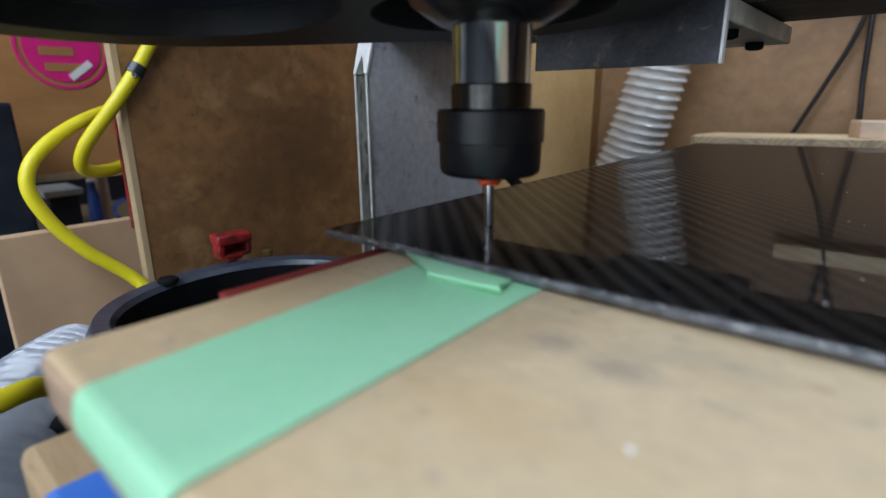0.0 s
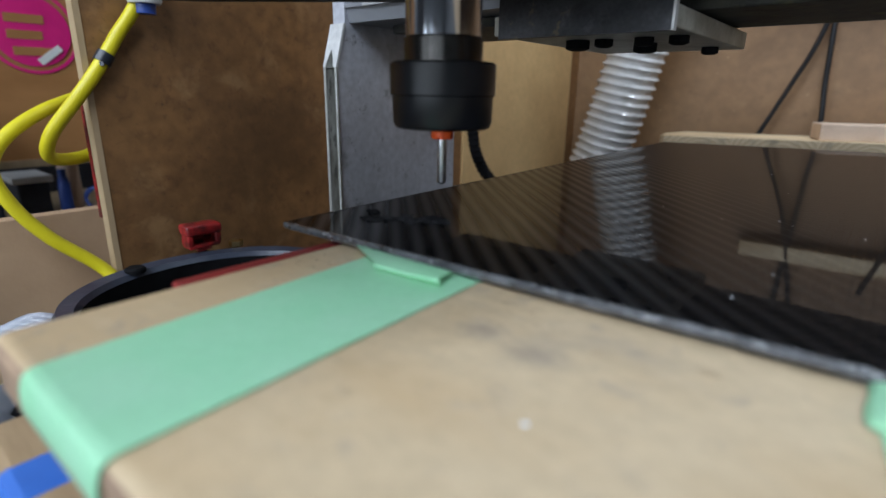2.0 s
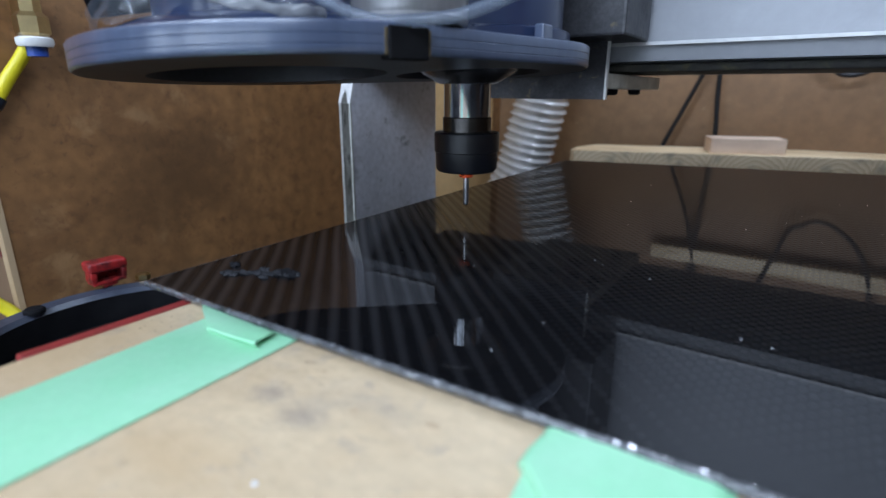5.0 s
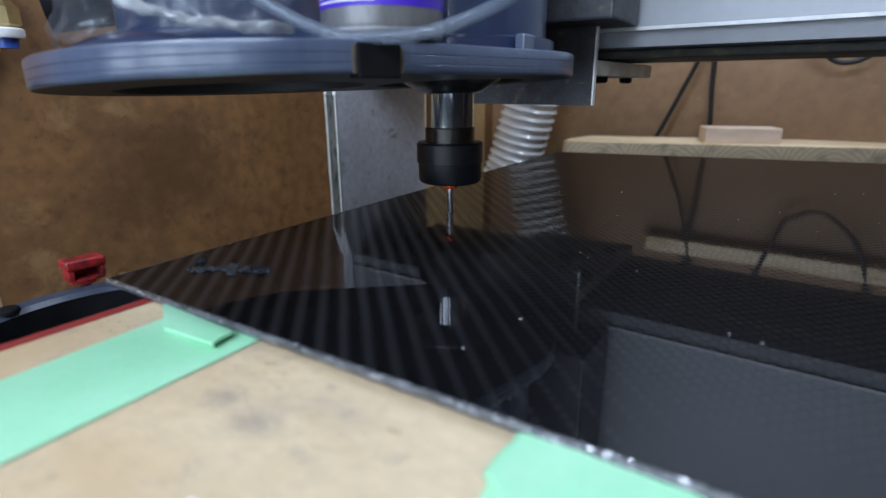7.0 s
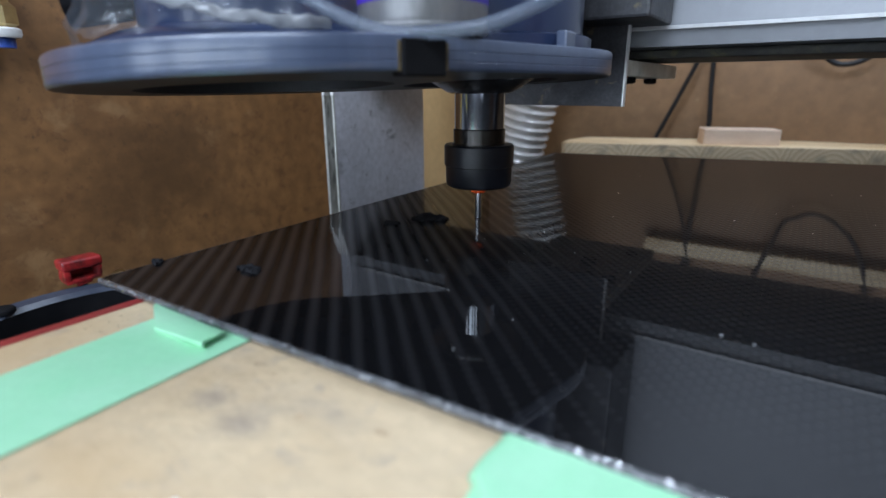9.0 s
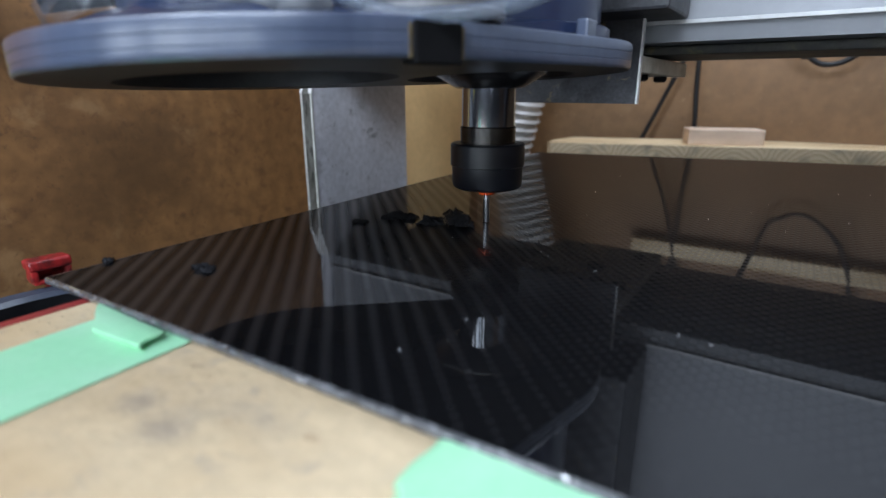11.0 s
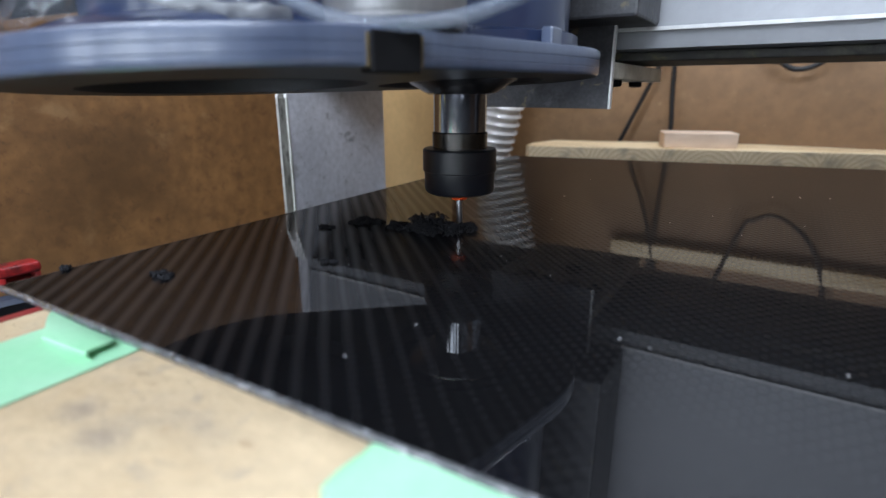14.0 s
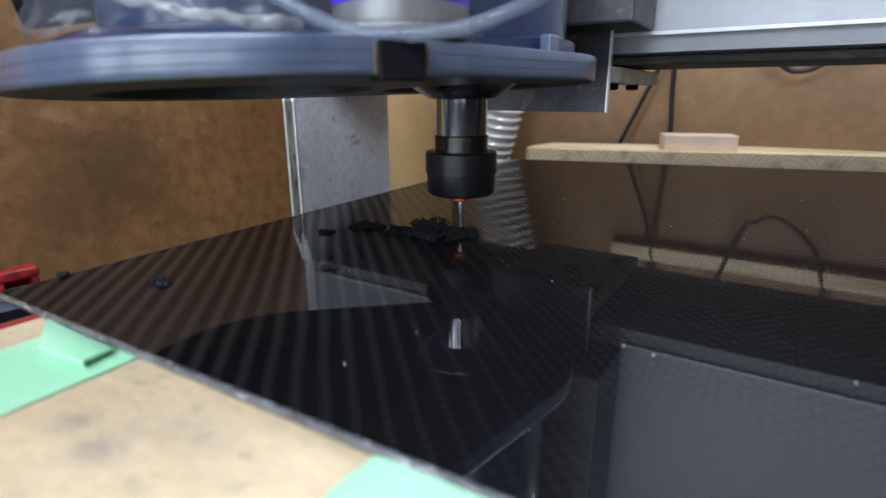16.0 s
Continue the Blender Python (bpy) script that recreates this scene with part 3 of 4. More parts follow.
def tapes():
    z = BED_Z + 0.0003
    a = tagged(new("masking_tape"), "pale green masking tape wrapped over the edge of the work board", "tape", "tape strips")
    left, right = [], []
    for y, h in ((-0.0836, -0.0105), (-0.0837, -0.0085), (-0.0835, -0.0064), (-0.0829, z - 0.0012), (-0.0819, z - 0.0003), (-0.0805, z), (-0.07, z), (-0.05, z), (-0.03, z), (-0.012, z), (0.012, z)):
        k = (y + 0.083) / 0.083
        left.append((0.0468 - 0.0045 * k, y, h))
        right.append((0.0815 - 0.0030 * k, y, h))
    part("strip", strip_mesh(left, right), TAPE, a)
    # the loose end that sticks out under the panel's edge and rolls under itself
    left, right = [], []
    for k in range(29):
        f = k / 28
        if f < 0.6:
            g = f / 0.6
            yy, zz = 0.0012 - 0.0082 * g, -0.0017 + 0.0007 * math.sin(g * 2.4)
        else:
            roll = (f - 0.6) / 0.4 * math.pi
            yy, zz = -0.0070 - 0.0008 * math.sin(roll), -0.00180 + 0.0006 * math.cos(roll)
        g = min(f / 0.6, 1.0)
        left.append((0.0355 + 0.0175 * g ** 1.2, yy - 0.0007 * g, zz - 0.0003 * g))
        right.append((0.0712 + 0.0026 * g + 0.0005 * math.sin(9 * f), yy + 0.0008 * g, zz + 0.0001 * math.sin(11 * f)))
    part("curl", strip_mesh(left, right, 0.0006), TAPE, a, "curled loose end", smooth=True)
    b = tagged(new("masking_tape"), "pale green masking tape holding the panel's front edge", "tape", "tape strips")
    left, right = [], []
    for y in (-0.088, -0.06, -0.03, -0.015, -0.008, 0.0, 0.012):
        left.append((0.1564 - 0.14 * min(y, 0.0), y, z))
        right.append((0.192, y, z))
    part("strip", strip_mesh(left, right), TAPE, b, smooth=True)
    # a second layer, bubbled up, whose rim turns down to the board all round
    bm = bmesh.new()
    grid = []
    for j in range(41):
        v = j / 40
        y = 0.0065 - 0.0275 * v
        x0 = 0.1556 + 0.0002 * math.sin(y * 500) + max(0.0, -0.0078 - y) * 1.1
        row = []
        for i in range(41):
            u = (i / 40) ** 2.0
            x = x0 + (0.1915 - x0) * u
            rim = min(x - x0, (0.1915 - x) * 0.6)
            lift = 0.0021 * (1 - math.exp(-rim / 0.0007)) * (0.94 + 0.06 * math.sin(x * 300 + y * 200))
            row.append(bm.verts.new((x, y, z + 0.0002 + lift)))
        grid.append(row)
    for p, q in zip(grid, grid[1:]):
        for i in range(40):
            bm.faces.new((p[i], p[i + 1], q[i + 1], q[i]))
    part("lifted_layer", bm, TAPE, b, "lifted upper layer of tape", smooth=True)


PANEL = [(0.0, 0.0), (0.62, 0.022), (0.62, 0.585), (-0.0125, 0.430)]


def panel():
    p = thing("carbon_panel", "glossy black carbon fibre panel with a rough cut edge", "panel")
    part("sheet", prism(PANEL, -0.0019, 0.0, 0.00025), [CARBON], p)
    rng = random.Random(8)
    bm = bmesh.new()
    prev = None
    n = 420
    for i in range(n + 1):
        f = i / n
        x, y = 0.0002 + 0.58 * f, 0.022 / 0.62 * 0.58 * f
        o = rng.uniform(0.0002, 0.0005)
        ring = [bm.verts.new((x, y + 0.0006, 0.0002)), bm.verts.new((x, y - o * 0.5, 0.0001 + rng.uniform(-0.0002, 0.0001))), bm.verts.new((x, y - o - 0.0002, -0.0009)), bm.verts.new((x, y - o * 0.6, -0.0020)), bm.verts.new((x, y + 0.0006, -0.0021))]
        if prev:
            for k in range(4):
                bm.faces.new((prev[k], prev[k + 1], ring[k + 1], ring[k]))
        prev = ring
    part("cut_edge", bm, CARBON_EDGE, p, "fibrous cut edge with glints painted as pale flecks")
    bm = bmesh.new()
    prev = None
    for i in range(161):
        f = i / 160
        x, y = -0.0125 * f, 0.002 + 0.428 * f
        o = rng.uniform(0.0001, 0.0004)
        ring = [bm.verts.new((x + 0.0005, y, 0.00015)), bm.verts.new((x - o, y, 0.0001)), bm.verts.new((x - o - 0.0001, y, -0.0010)), bm.verts.new((x + 0.0003, y, -0.0021))]
        if prev:
            for k in range(3):
                bm.faces.new((prev[k], prev[k + 1], ring[k + 1], ring[k]))
        prev = ring
    part("cut_edge", bm, CARBON_EDGE, p, "fibrous cut edge with glints painted as pale flecks")


work_bed()
tapes()
panel()


# ------------------------------------------------------------------ the machine
def gantry():
    """The beam across the machine and its side plate; origin under the spindle line at floor zero."""
    g = thing("gantry", "grey aluminium gantry beam with dusty underside and steel side plate", "gantry")
    bm = bmesh.new()
    prof = [(0.110, 0.0935), (0.1125, 0.0850), (0.25, 0.0850), (0.25, 0.24), (0.110, 0.24), (0.110, 0.0955), (0.1085, 0.0955), (0.1085, 0.0938)]
    a = [bm.verts.new((-0.1372, y, z)) for y, z in prof]
    b = [bm.verts.new((0.8, y, z)) for y, z in prof]
    for i in range(len(prof)):
        j = (i + 1) % len(prof)
        bm.faces.new((a[i], a[j], b[j], b[i]))
    bm.faces.new(a), bm.faces.new(b[::-1])
    part("beam", bm, BEAM_GREY, g)
    part("lip", box(-0.12, 0.1078, 0.0936, 0.8, 0.1086, 0.0956, 0.0002), ALU_LIP, g, "bright aluminium lip")
    part("rail", box(-0.12, 0.135, 0.0795, 0.8, 0.215, 0.0848, 0.001), BEAM_DIRTY, g, "dusty dark guide rail")
    # side plate with a slot groove down its near edge
    bm = bmesh.new()
    prof = [(0.1005, -0.15), (0.1005, 0.057), (0.1085, 0.084), (0.1085, 0.24), (0.226, 0.24), (0.226, -0.15)]
    a = [bm.verts.new((-0.1490, y, z)) for y, z in prof]
    b = [bm.verts.new((-0.1375, y, z)) for y, z in prof]
    for i in range(len(prof)):
        j = (i + 1) % len(prof)
        bm.faces.new((a[i], a[j], b[j], b[i]))
    bm.faces.new(a), bm.faces.new(b[::-1])
    plate = part("side_plate", bm, GREY_PLATE, g, "mottled grey metal side plate")
    for x0, x1 in ((-0.1498, -0.1480), (-0.1386, -0.1366)):
        part("edge", box(x0, 0.0988, -0.15, x1, 0.1007, 0.0575, 0.0006), EDGE_DULL, plate, "scuffed machined edge")
    part("groove", box(-0.1480, 0.0997, -0.15, -0.1386, 0.1007, 0.0575), GROOVE, plate, "dirty oily groove")
    bm = bmesh.new()
    q = [(-0.1500, 0.0988, 0.057), (-0.1366, 0.0988, 0.057), (-0.1366, 0.1068, 0.0845), (-0.1500, 0.1068, 0.0845)]
    f = [bm.verts.new(v) for v in q] + [bm.verts.new((x, y + 0.002, z)) for x, y, z in q]
    for idx in ((0, 1, 2, 3), (7, 6, 5, 4), (0, 4, 5, 1), (1, 5, 6, 2), (2, 6, 7, 3), (3, 7, 4, 0)):
        bm.faces.new([f[i] for i in idx])
    part("edge", bm, ALU_BRIGHT, plate, "bright machined bevel")
    bm = bmesh.new()
    tri = [bm.verts.new((x, 0.0985 + (z - 0.057) * 0.291, z)) for x, z in ((-0.1474, 0.0565), (-0.1392, 0.0565), (-0.1418, 0.0640), (-0.1440, 0.0680), (-0.1455, 0.0640))]
    back = [bm.verts.new((v.co.x, v.co.y + 0.0015, v.co.z)) for v in tri]
    bm.faces.new(tri), bm.faces.new(back[::-1])
    for i in range(5):
        bm.faces.new((tri[i], back[i], back[(i + 1) % 5], tri[(i + 1) % 5]))
    part("groove", bm, GROOVE, plate, "forked end of the dirty groove")
    return g


def bolt(parent, x, y, z, r=0.0045, h=0.004):
    part("bolt", lathe([(r * 0.6, -h), (r, -h + 0.0008), (r, 0)], 14, (x, y, z)), RUBBER_AND_SHADE, parent, smooth=True)


def drag_cable():
    path = [(-0.2485, 0.372, 0.055), (-0.225, 0.373, 0.046), (-0.2055, 0.376, 0.026), (-0.2010, 0.377, 0.004), (-0.197, 0.3788, -0.020), (-0.193, 0.390, -0.042), (-0.185, 0.400, -0.060), (-0.18, 0.41, -0.1), (-0.18, 0.41, -0.1585)]
    tagged(finish(sweep(path, 0.006, 12, rib=0.0009, pitch=0.006), "drag_cable", RUBBER_AND_SHADE, smooth=True), "ragged black cable hanging off the side panel", "cable")


drag_cable()


def carriage():
    c = thing("carriage", "steel and aluminium carriage plates bolted to the gantry", "carriage")
    part("lower_plate", box(-0.045, 0.093, 0.0689, 0.0401, 0.226, 0.0779, 0.0008), ALU, c, "dusty aluminium plate")
    part("upper_block", box(-0.06, 0.058, 0.0955, 0.0595, 0.106, 0.24, 0.0015), DARK_STEEL, c)
    for x in (-0.004, 0.016, 0.032):
        bolt(c, x, 0.13, 0.0688)
    bolt(c, 0.028, 0.20, 0.0688)
    bolt(c, -0.018, 0.13, 0.0688, 0.006, 0.005)
    bolt(c, 0.006, 0.16, 0.0688, 0.006, 0.005)
    return c


def head():
    """The spindle with its dust shoe; origin at the tip of the cutter."""
    h = thing("spindle_head", "milling spindle with slate blue dust shoe and black collet nut", "spindle")
    part("cutter", lathe([(0.0004, 0.0), (0.0014, 0.0006), (0.00158, 0.001), (0.00158, 0.0155)], 20), CARBIDE, h, "bright carbide cutter", smooth=True)
    part("depth_ring", lathe([(0.0016, 0.0150), (0.0034, 0.0152), (0.0037, 0.0158), (0.0037, 0.0178), (0.0034, 0.0184), (0.0016, 0.0184)], 28), ORANGE, h, "orange plastic ring", smooth=True)
    nut = part("collet_nut", lathe([(0.006, 0.0186), (0.0145, 0.0186), (0.0155, 0.0192), (0.0161, 0.0206), (0.0163, 0.0287), (0.01695, 0.0291), (0.01695, 0.0383), (0.0163, 0.0390), (0.0125, 0.0391), (0.006, 0.0391)], 64), NUT_BLACK, h, "matt black collet nut", smooth=True)
    part("collet", lathe([(0.0017, 0.0178), (0.0062, 0.0180), (0.0066, 0.0188), (0.0066, 0.0191)], 32), STEEL_OILY, nut, smooth=True)
    part("shaft_collar", lathe([(0.0125, 0.0388), (0.0126, 0.0460), (0.0119, 0.0466)], 48), STEEL_OILY, h, "oily dark collar", smooth=True)
    part("shaft", lathe([(0.0119, 0.0462), (0.0120, 0.0466), (0.0120, 0.066), (0.0128, 0.0672)], 56), STEEL, h, "polished steel shaft", smooth=True)
    part("nose_cone", lathe([(0.0121, 0.0630), (0.0140, 0.0626), (0.0160, 0.0634), (0.0248, 0.0688), (0.0256, 0.0700), (0.0256, 0.076)], 72), NOSE_STEEL, h, "brushed steel nose cone", smooth=True)
    # dust shoe: a plate round two holes
    bx, by = -0.0393, -0.0754
    out = hull_outline(0, 0, 0.058, bx, by, 0.082)
    shoe = bmesh.new()
    z0, z1 = 0.0673, 0.0770
    holes = [(0, 0, 0.0365), (bx - 0.012, by - 0.004, 0.050)]
    loops = {}
    n = len(out)
    for z in (z0, z1):
        vs = [shoe.verts.new((x, y, z)) for x, y in out]
        es = [shoe.edges.new((vs[i], vs[(i + 1) % n])) for i in range(n)]
        hv = []
        for cx, cy, r in holes:
            w = [shoe.verts.new((cx + r * math.cos(2 * math.pi * i / 48), cy + r * math.sin(2 * math.pi * i / 48), z)) for i in range(48)]
            es += [shoe.edges.new((w[i], w[(i + 1) % 48])) for i in range(48)]
            hv.append(w)
        loops[z] = (vs, hv)
        bmesh.ops.triangle_fill(shoe, use_beauty=True, edges=es)
    for k in range(2):
        a, b = loops[z0][1][k], loops[z1][1][k]
        for i in range(48):
            shoe.faces.new((a[i], a[(i + 1) % 48], b[(i + 1) % 48], b[i]))
    # layered rim with faint steps
    prof = [(0.0, z0), (0.0006, z0 + 0.0005), (0.0008, z0 + 0.0010), (0.0008, z0 + 0.0027), (0.00062, z0 + 0.0029), (0.0008, z0 + 0.0031), (0.0008, z0 + 0.0056), (0.00062, z0 + 0.0058), (0.0008, z0 + 0.0060), (0.0008, z1 - 0.0009), (0.0006, z1 - 0.0004), (0.0, z1)]
    rim = loops[z0][0]
    for j in range(1, len(prof)):
        if j == len(prof) - 1:
            nxt = loops[z1][0]
        else:
            off, z = prof[j]
            nxt = []
            for i in range(n):
                px, py = out[i - 1]
                qx, qy = out[(i + 1) % n]
                tx, ty = qx - px, qy - py
                l = math.hypot(tx, ty)
                nxt.append(shoe.verts.new((out[i][0] + ty / l * off, out[i][1] - tx / l * off, z)))
        for i in range(n):
            shoe.faces.new((rim[i], rim[(i + 1) % n], nxt[(i + 1) % n], nxt[i]))
        rim = nxt
    # the shoe hangs a little towards its hose
    def droop(bm):
        for v in bm.verts:
            lat, dep = v.co.x * 0.825 + v.co.y * 0.565, v.co.y * 0.825 - v.co.x * 0.565
            v.co.z += 0.0362 * lat - 0.0323 * dep
        return bm
    droop(shoe)
    sh = part("dust_shoe", shoe, [BLUE_PRINT, SHOE_SHADE], h, "slate blue printed dust shoe plate", smooth=True)
    # Underside and hole walls take the shade-dark colour.
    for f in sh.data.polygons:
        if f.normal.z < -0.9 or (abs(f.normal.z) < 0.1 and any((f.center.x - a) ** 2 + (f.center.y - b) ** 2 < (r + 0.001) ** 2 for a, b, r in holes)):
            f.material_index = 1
    part("top_plate", droop(lathe([(0.0490, 0.0764), (0.0496, 0.0769), (0.0494, 0.0828), (0.0485, 0.0834), (0.0300, 0.0834)], 72)), BLUE_DARK, h, "round navy flange plate", smooth=True)
    motor = part("motor_housing", lathe([(0.0480, 0.0815), (0.0480, 0.0850), (0.0455, 0.0860), (0.0455, 0.24)], 64), BLUE_DARK, h, "navy blue motor housing", smooth=True)
    part("suction_collar", droop(lathe([(0.0640, 0.0760), (0.0610, 0.0805), (0.0520, 0.0845), (0.0420, 0.0860), (0.0420, 0.15)], 56, (bx - 0.01, by - 0.008, 0))), BLUE_DARK, h, "navy hose collar", smooth=True)
    # clear film wrapped loosely round the collar
    film = bmesh.new()
    rows = []
    for j in range(27):
        f = j / 26
        row = []
        for i in range(181):
            a = 2 * math.pi * i / 180
            w = noise.noise((math.cos(a) * 4, math.sin(a) * 4, f * 3.0)) + 0.35 * noise.noise((math.cos(a) * 9, math.sin(a) * 9, f * 5 + 3))
            r = 0.0640 - 0.014 * f + 0.007 * w
            z = 0.0815 + 0.034 * f + 0.0045 * noise.noise((math.cos(a) * 5 + 7, math.sin(a) * 5, f))
            row.append(film.verts.new((bx - 0.010 + r * math.cos(a), by - 0.008 + r * math.sin(a), z)))
        rows.append(row)
    for p, q in zip(rows, rows[1:]):
        for i in range(180):
            film.faces.new((p[i], p[i + 1], q[i + 1], q[i]))
    part("film", droop(film), FILM, h, "crumpled clear plastic film", smooth=True)
    roll = sweep([(-0.0205, -0.1428, 0.0899), (-0.0114, -0.1374, 0.0874), (-0.0033, -0.1307, 0.0844), (0.0056, -0.12, 0.0835), (0.0125, -0.1066, 0.0835)], 0.0017, 14, steps=16)
    for v in roll.verts:
        n = noise.noise_vector(v.co * 260)
        v.co += Vector((n.x, n.y, n.z)) * 0.0011
    part("film_roll", roll, FILM_WHITE, h, "twisted whitish roll of plastic film", smooth=True)

    def cf(lat, dep, z):
        return (0.825 * lat - 0.565 * dep, 0.565 * lat + 0.825 * dep, z)
    part("hose_end", sweep([cf(-0.150, -0.06, 0.093), cf(-0.110, -0.04, 0.101)], 0.0075, 18), RUBBER_AND_SHADE, h, "black hose end", smooth=True)
    # black strap over the rim, on the long straight side
    sx, sy, _ = cf(-0.0235, -0.1030, 0)
    sturn = Matrix.Rotation(radians(73.5), 4, "Z")
    ux, uy = math.cos(radians(73.5)), math.sin(radians(73.5))
    part("strap", box(-0.0076, -0.0020, -0.0050, 0.0076, 0.004, 0.0050, 0.0006), RUBBER_AND_SHADE, sh, "black rubber strap").matrix_basis = Matrix.Translation((sx, sy, 0.0734)) @ sturn
    for o in (-0.0083, 0.0083):
        part("magnet", box(-0.0006, -0.0012, -0.0035, 0.0006, 0.002, 0.0045, 0.0002), DULL_BRASS, sh, "dull brass insert").matrix_basis = Matrix.Translation((sx + ux * o, sy + uy * o, 0.0732)) @ sturn
    # a small can standing on the shoe behind the strap
    kx, ky, _ = cf(-0.0238, -0.080, 0)
    can = part("canister", lathe([(0.0160, 0.0803), (0.0192, 0.0804), (0.0203, 0.0813), (0.0206, 0.0827), (0.0201, 0.0836), (0.0204, 0.0846), (0.0204, 0.17), (0.015, 0.18)], 56, (kx, ky, 0)), CAN_METAL, h, "metal canister with a printed label", smooth=True)
    # Added black disc: paints the dark gap below the can and carries it.
    part("foot", lathe([(0.0150, 0.0762), (0.0165, 0.0766), (0.0165, 0.0804)], 40, (kx, ky, 0)), RUBBER_AND_SHADE, can, "black disc standing in for the dark gap below the can", smooth=True)
    part("label_stripe", lathe([(0.02055, 0.0893), (0.02055, 0.0972)], 56, (kx, ky, 0), caps=False), PURPLE, can, "violet printed stripe", smooth=True)
    part("label", lathe([(0.02055, 0.0974), (0.02055, 0.160)], 56, (kx, ky, 0), caps=False), WHITE, can, "white printed label", smooth=True)
    for a0, steps, z0, z1, mat, text in ((200, 7, 0.0918, 0.0965, ORANGE, "orange printed block"), (240, 14, 0.0906, 0.0911, WHITE, "white printed line"), (240, 12, 0.0922, 0.0950, WHITE, "white printed bar")):
        block = bmesh.new()
        arc = [radians(a0 + 5 * i) for i in range(steps)]
        low, top = [[block.verts.new((kx + 0.0207 * math.cos(a), ky + 0.0207 * math.sin(a), z)) for a in arc] for z in (z0, z1)]
        for i in range(steps - 1):
            block.faces.new((low[i], low[i + 1], top[i + 1], top[i]))
        part("label_block", block, mat, can, text, smooth=True)
    part("air_line", sweep([cf(-0.100, -0.085, 0.128), cf(-0.072, -0.098, 0.1005), cf(-0.050, -0.102, 0.0865), cf(-0.036, -0.103, 0.0808), cf(-0.026, -0.1048, 0.0796), cf(-0.0080, -0.1055, 0.0812), cf(0.0075, -0.1045, 0.0865), cf(0.0215, -0.1010, 0.0940), cf(0.045, -0.094, 0.110)], 0.0021, 12), TUBE_CLEAR, h, "clear bent air line", smooth=True)
    for lat in (0.002, 0.030):
        fx, fy, _ = cf(lat, -0.044, 0)
        part("lug", box(fx - 0.0022, fy - 0.0055, 0.0772, fx + 0.0022, fy + 0.004, 0.0858, 0.0008), BLUE_PRINT, motor)
    # dark steel plate behind the spindle
    mount = part("mount_plate", box(-0.040, 0.0895, 0.0546, 0.0405, 0.0925, 0.24), DARK_STEEL, h, "dark mill-scale steel plate")
    part("plate_edge", box(0.0407, 0.0893, 0.0546, 0.0417, 0.0927, 0.24), ALU_BRIGHT, mount, "bright sawn plate edge")
    return h


G = gantry()
C = carriage()
H = head()


# ------------------------------------------------------------------ behind the panel
def back_things():
    b = thing("pine_board", "pale pine board with a rounded end and end grain", "board")
    m = Matrix.Translation((-0.055, 0.552, 0)) @ Matrix.Rotation(math.radians(18.5), 4, "Z")
    pts = [(0.0, 0.006), (0.004, 0.0015), (0.012, 0.0), (0.75, 0.0), (0.75, 0.085), (0.03, 0.085), (0.006, 0.04)]
    plank = part("plank", shift(prism(pts, -0.0200, -0.0020, 0.0010), m), [PINE, PINE_END], b)
    for f in plank.data.polygons:
        if f.normal.y < -0.5:
            f.material_index = 1
    w = tagged(finish(shift(box(0.1605, 0.011, -0.0019, 0.2405, 0.05, 0.0157, 0.0013, segments=2), m), "wood_block", [PINE_PALE]), "small pale sanded wood block lying on the board", "block")
    s = tagged(finish(shift(box(0.05, 0.02, -0.16, 0.7, 0.07, -0.0202), m), "board_support", [BEAM_DIRTY]), "dark wooden rail under the pine board", "support")
    hose = thing("suction_hose", "ribbed off-white suction hose standing in the corner", "hose")
    part("hose_body", sweep([(-0.205, 0.63, -0.159), (-0.183, 0.63, -0.10), (-0.163, 0.63, -0.05), (-0.148, 0.63, 0.0), (-0.136, 0.63, 0.045), (-0.125, 0.63, 0.09), (-0.103, 0.63, 0.17), (-0.066, 0.63, 0.32)], 0.0355, 28, rib=0.0042, pitch=0.0115, bite=0.55, twist=1.0), HOSE_WHITE, hose, smooth=True)
    part("cuff", lathe([(0.042, 0.0), (0.0435, 0.004), (0.0435, 0.045), (0.042, 0.049)], 36, (-0.072, 0.63, 0.27)), RUBBER_AND_SHADE, hose, "black rubber cuff", smooth=True)
    c1 = tagged(finish(sweep([(0.104, 0.716, 0.30), (0.087, 0.705, 0.20), (0.067, 0.70, 0.11), (0.046, 0.70, 0.055), (0.024, 0.695, 0.001), (0.0, 0.69, -0.06), (-0.02, 0.69, -0.157)], 0.0028, 10), "power_cable", CABLE, smooth=True), "thin black cable hanging down the back panel", "cable", "back panel cables")
    c2 = tagged(finish(sweep([(0.068, 0.716, 0.30), (0.074, 0.7115, 0.20), (0.079, 0.705, 0.11), (0.081, 0.705, 0.06), (0.085, 0.70, 0.015), (0.086, 0.7, -0.05), (0.085, 0.7, -0.157)], 0.003, 10), "power_cable", CABLE, smooth=True), "thin black cable hanging down the back panel", "cable", "back panel cables")

    tagged(finish(sweep([(0.16, 0.70, 0.19), (0.185, 0.70, 0.105), (0.196, 0.70, 0.095), (0.212, 0.70, 0.0865), (0.235, 0.70, 0.093), (0.265, 0.70, 0.125), (0.283, 0.705, 0.19), (0.285, 0.716, 0.30)], 0.003, 10), "power_cable", CABLE, smooth=True), "thin black cable hanging in a loop from the rail", "cable", "back panel cables")
    tagged(finish(box(0.022, 0.700, 0.146, 0.9, 0.7205, 0.166, 0.001), "wall_rail", [PINE]), "pale pine rail screwed to the back panel", "rail")


back_things()


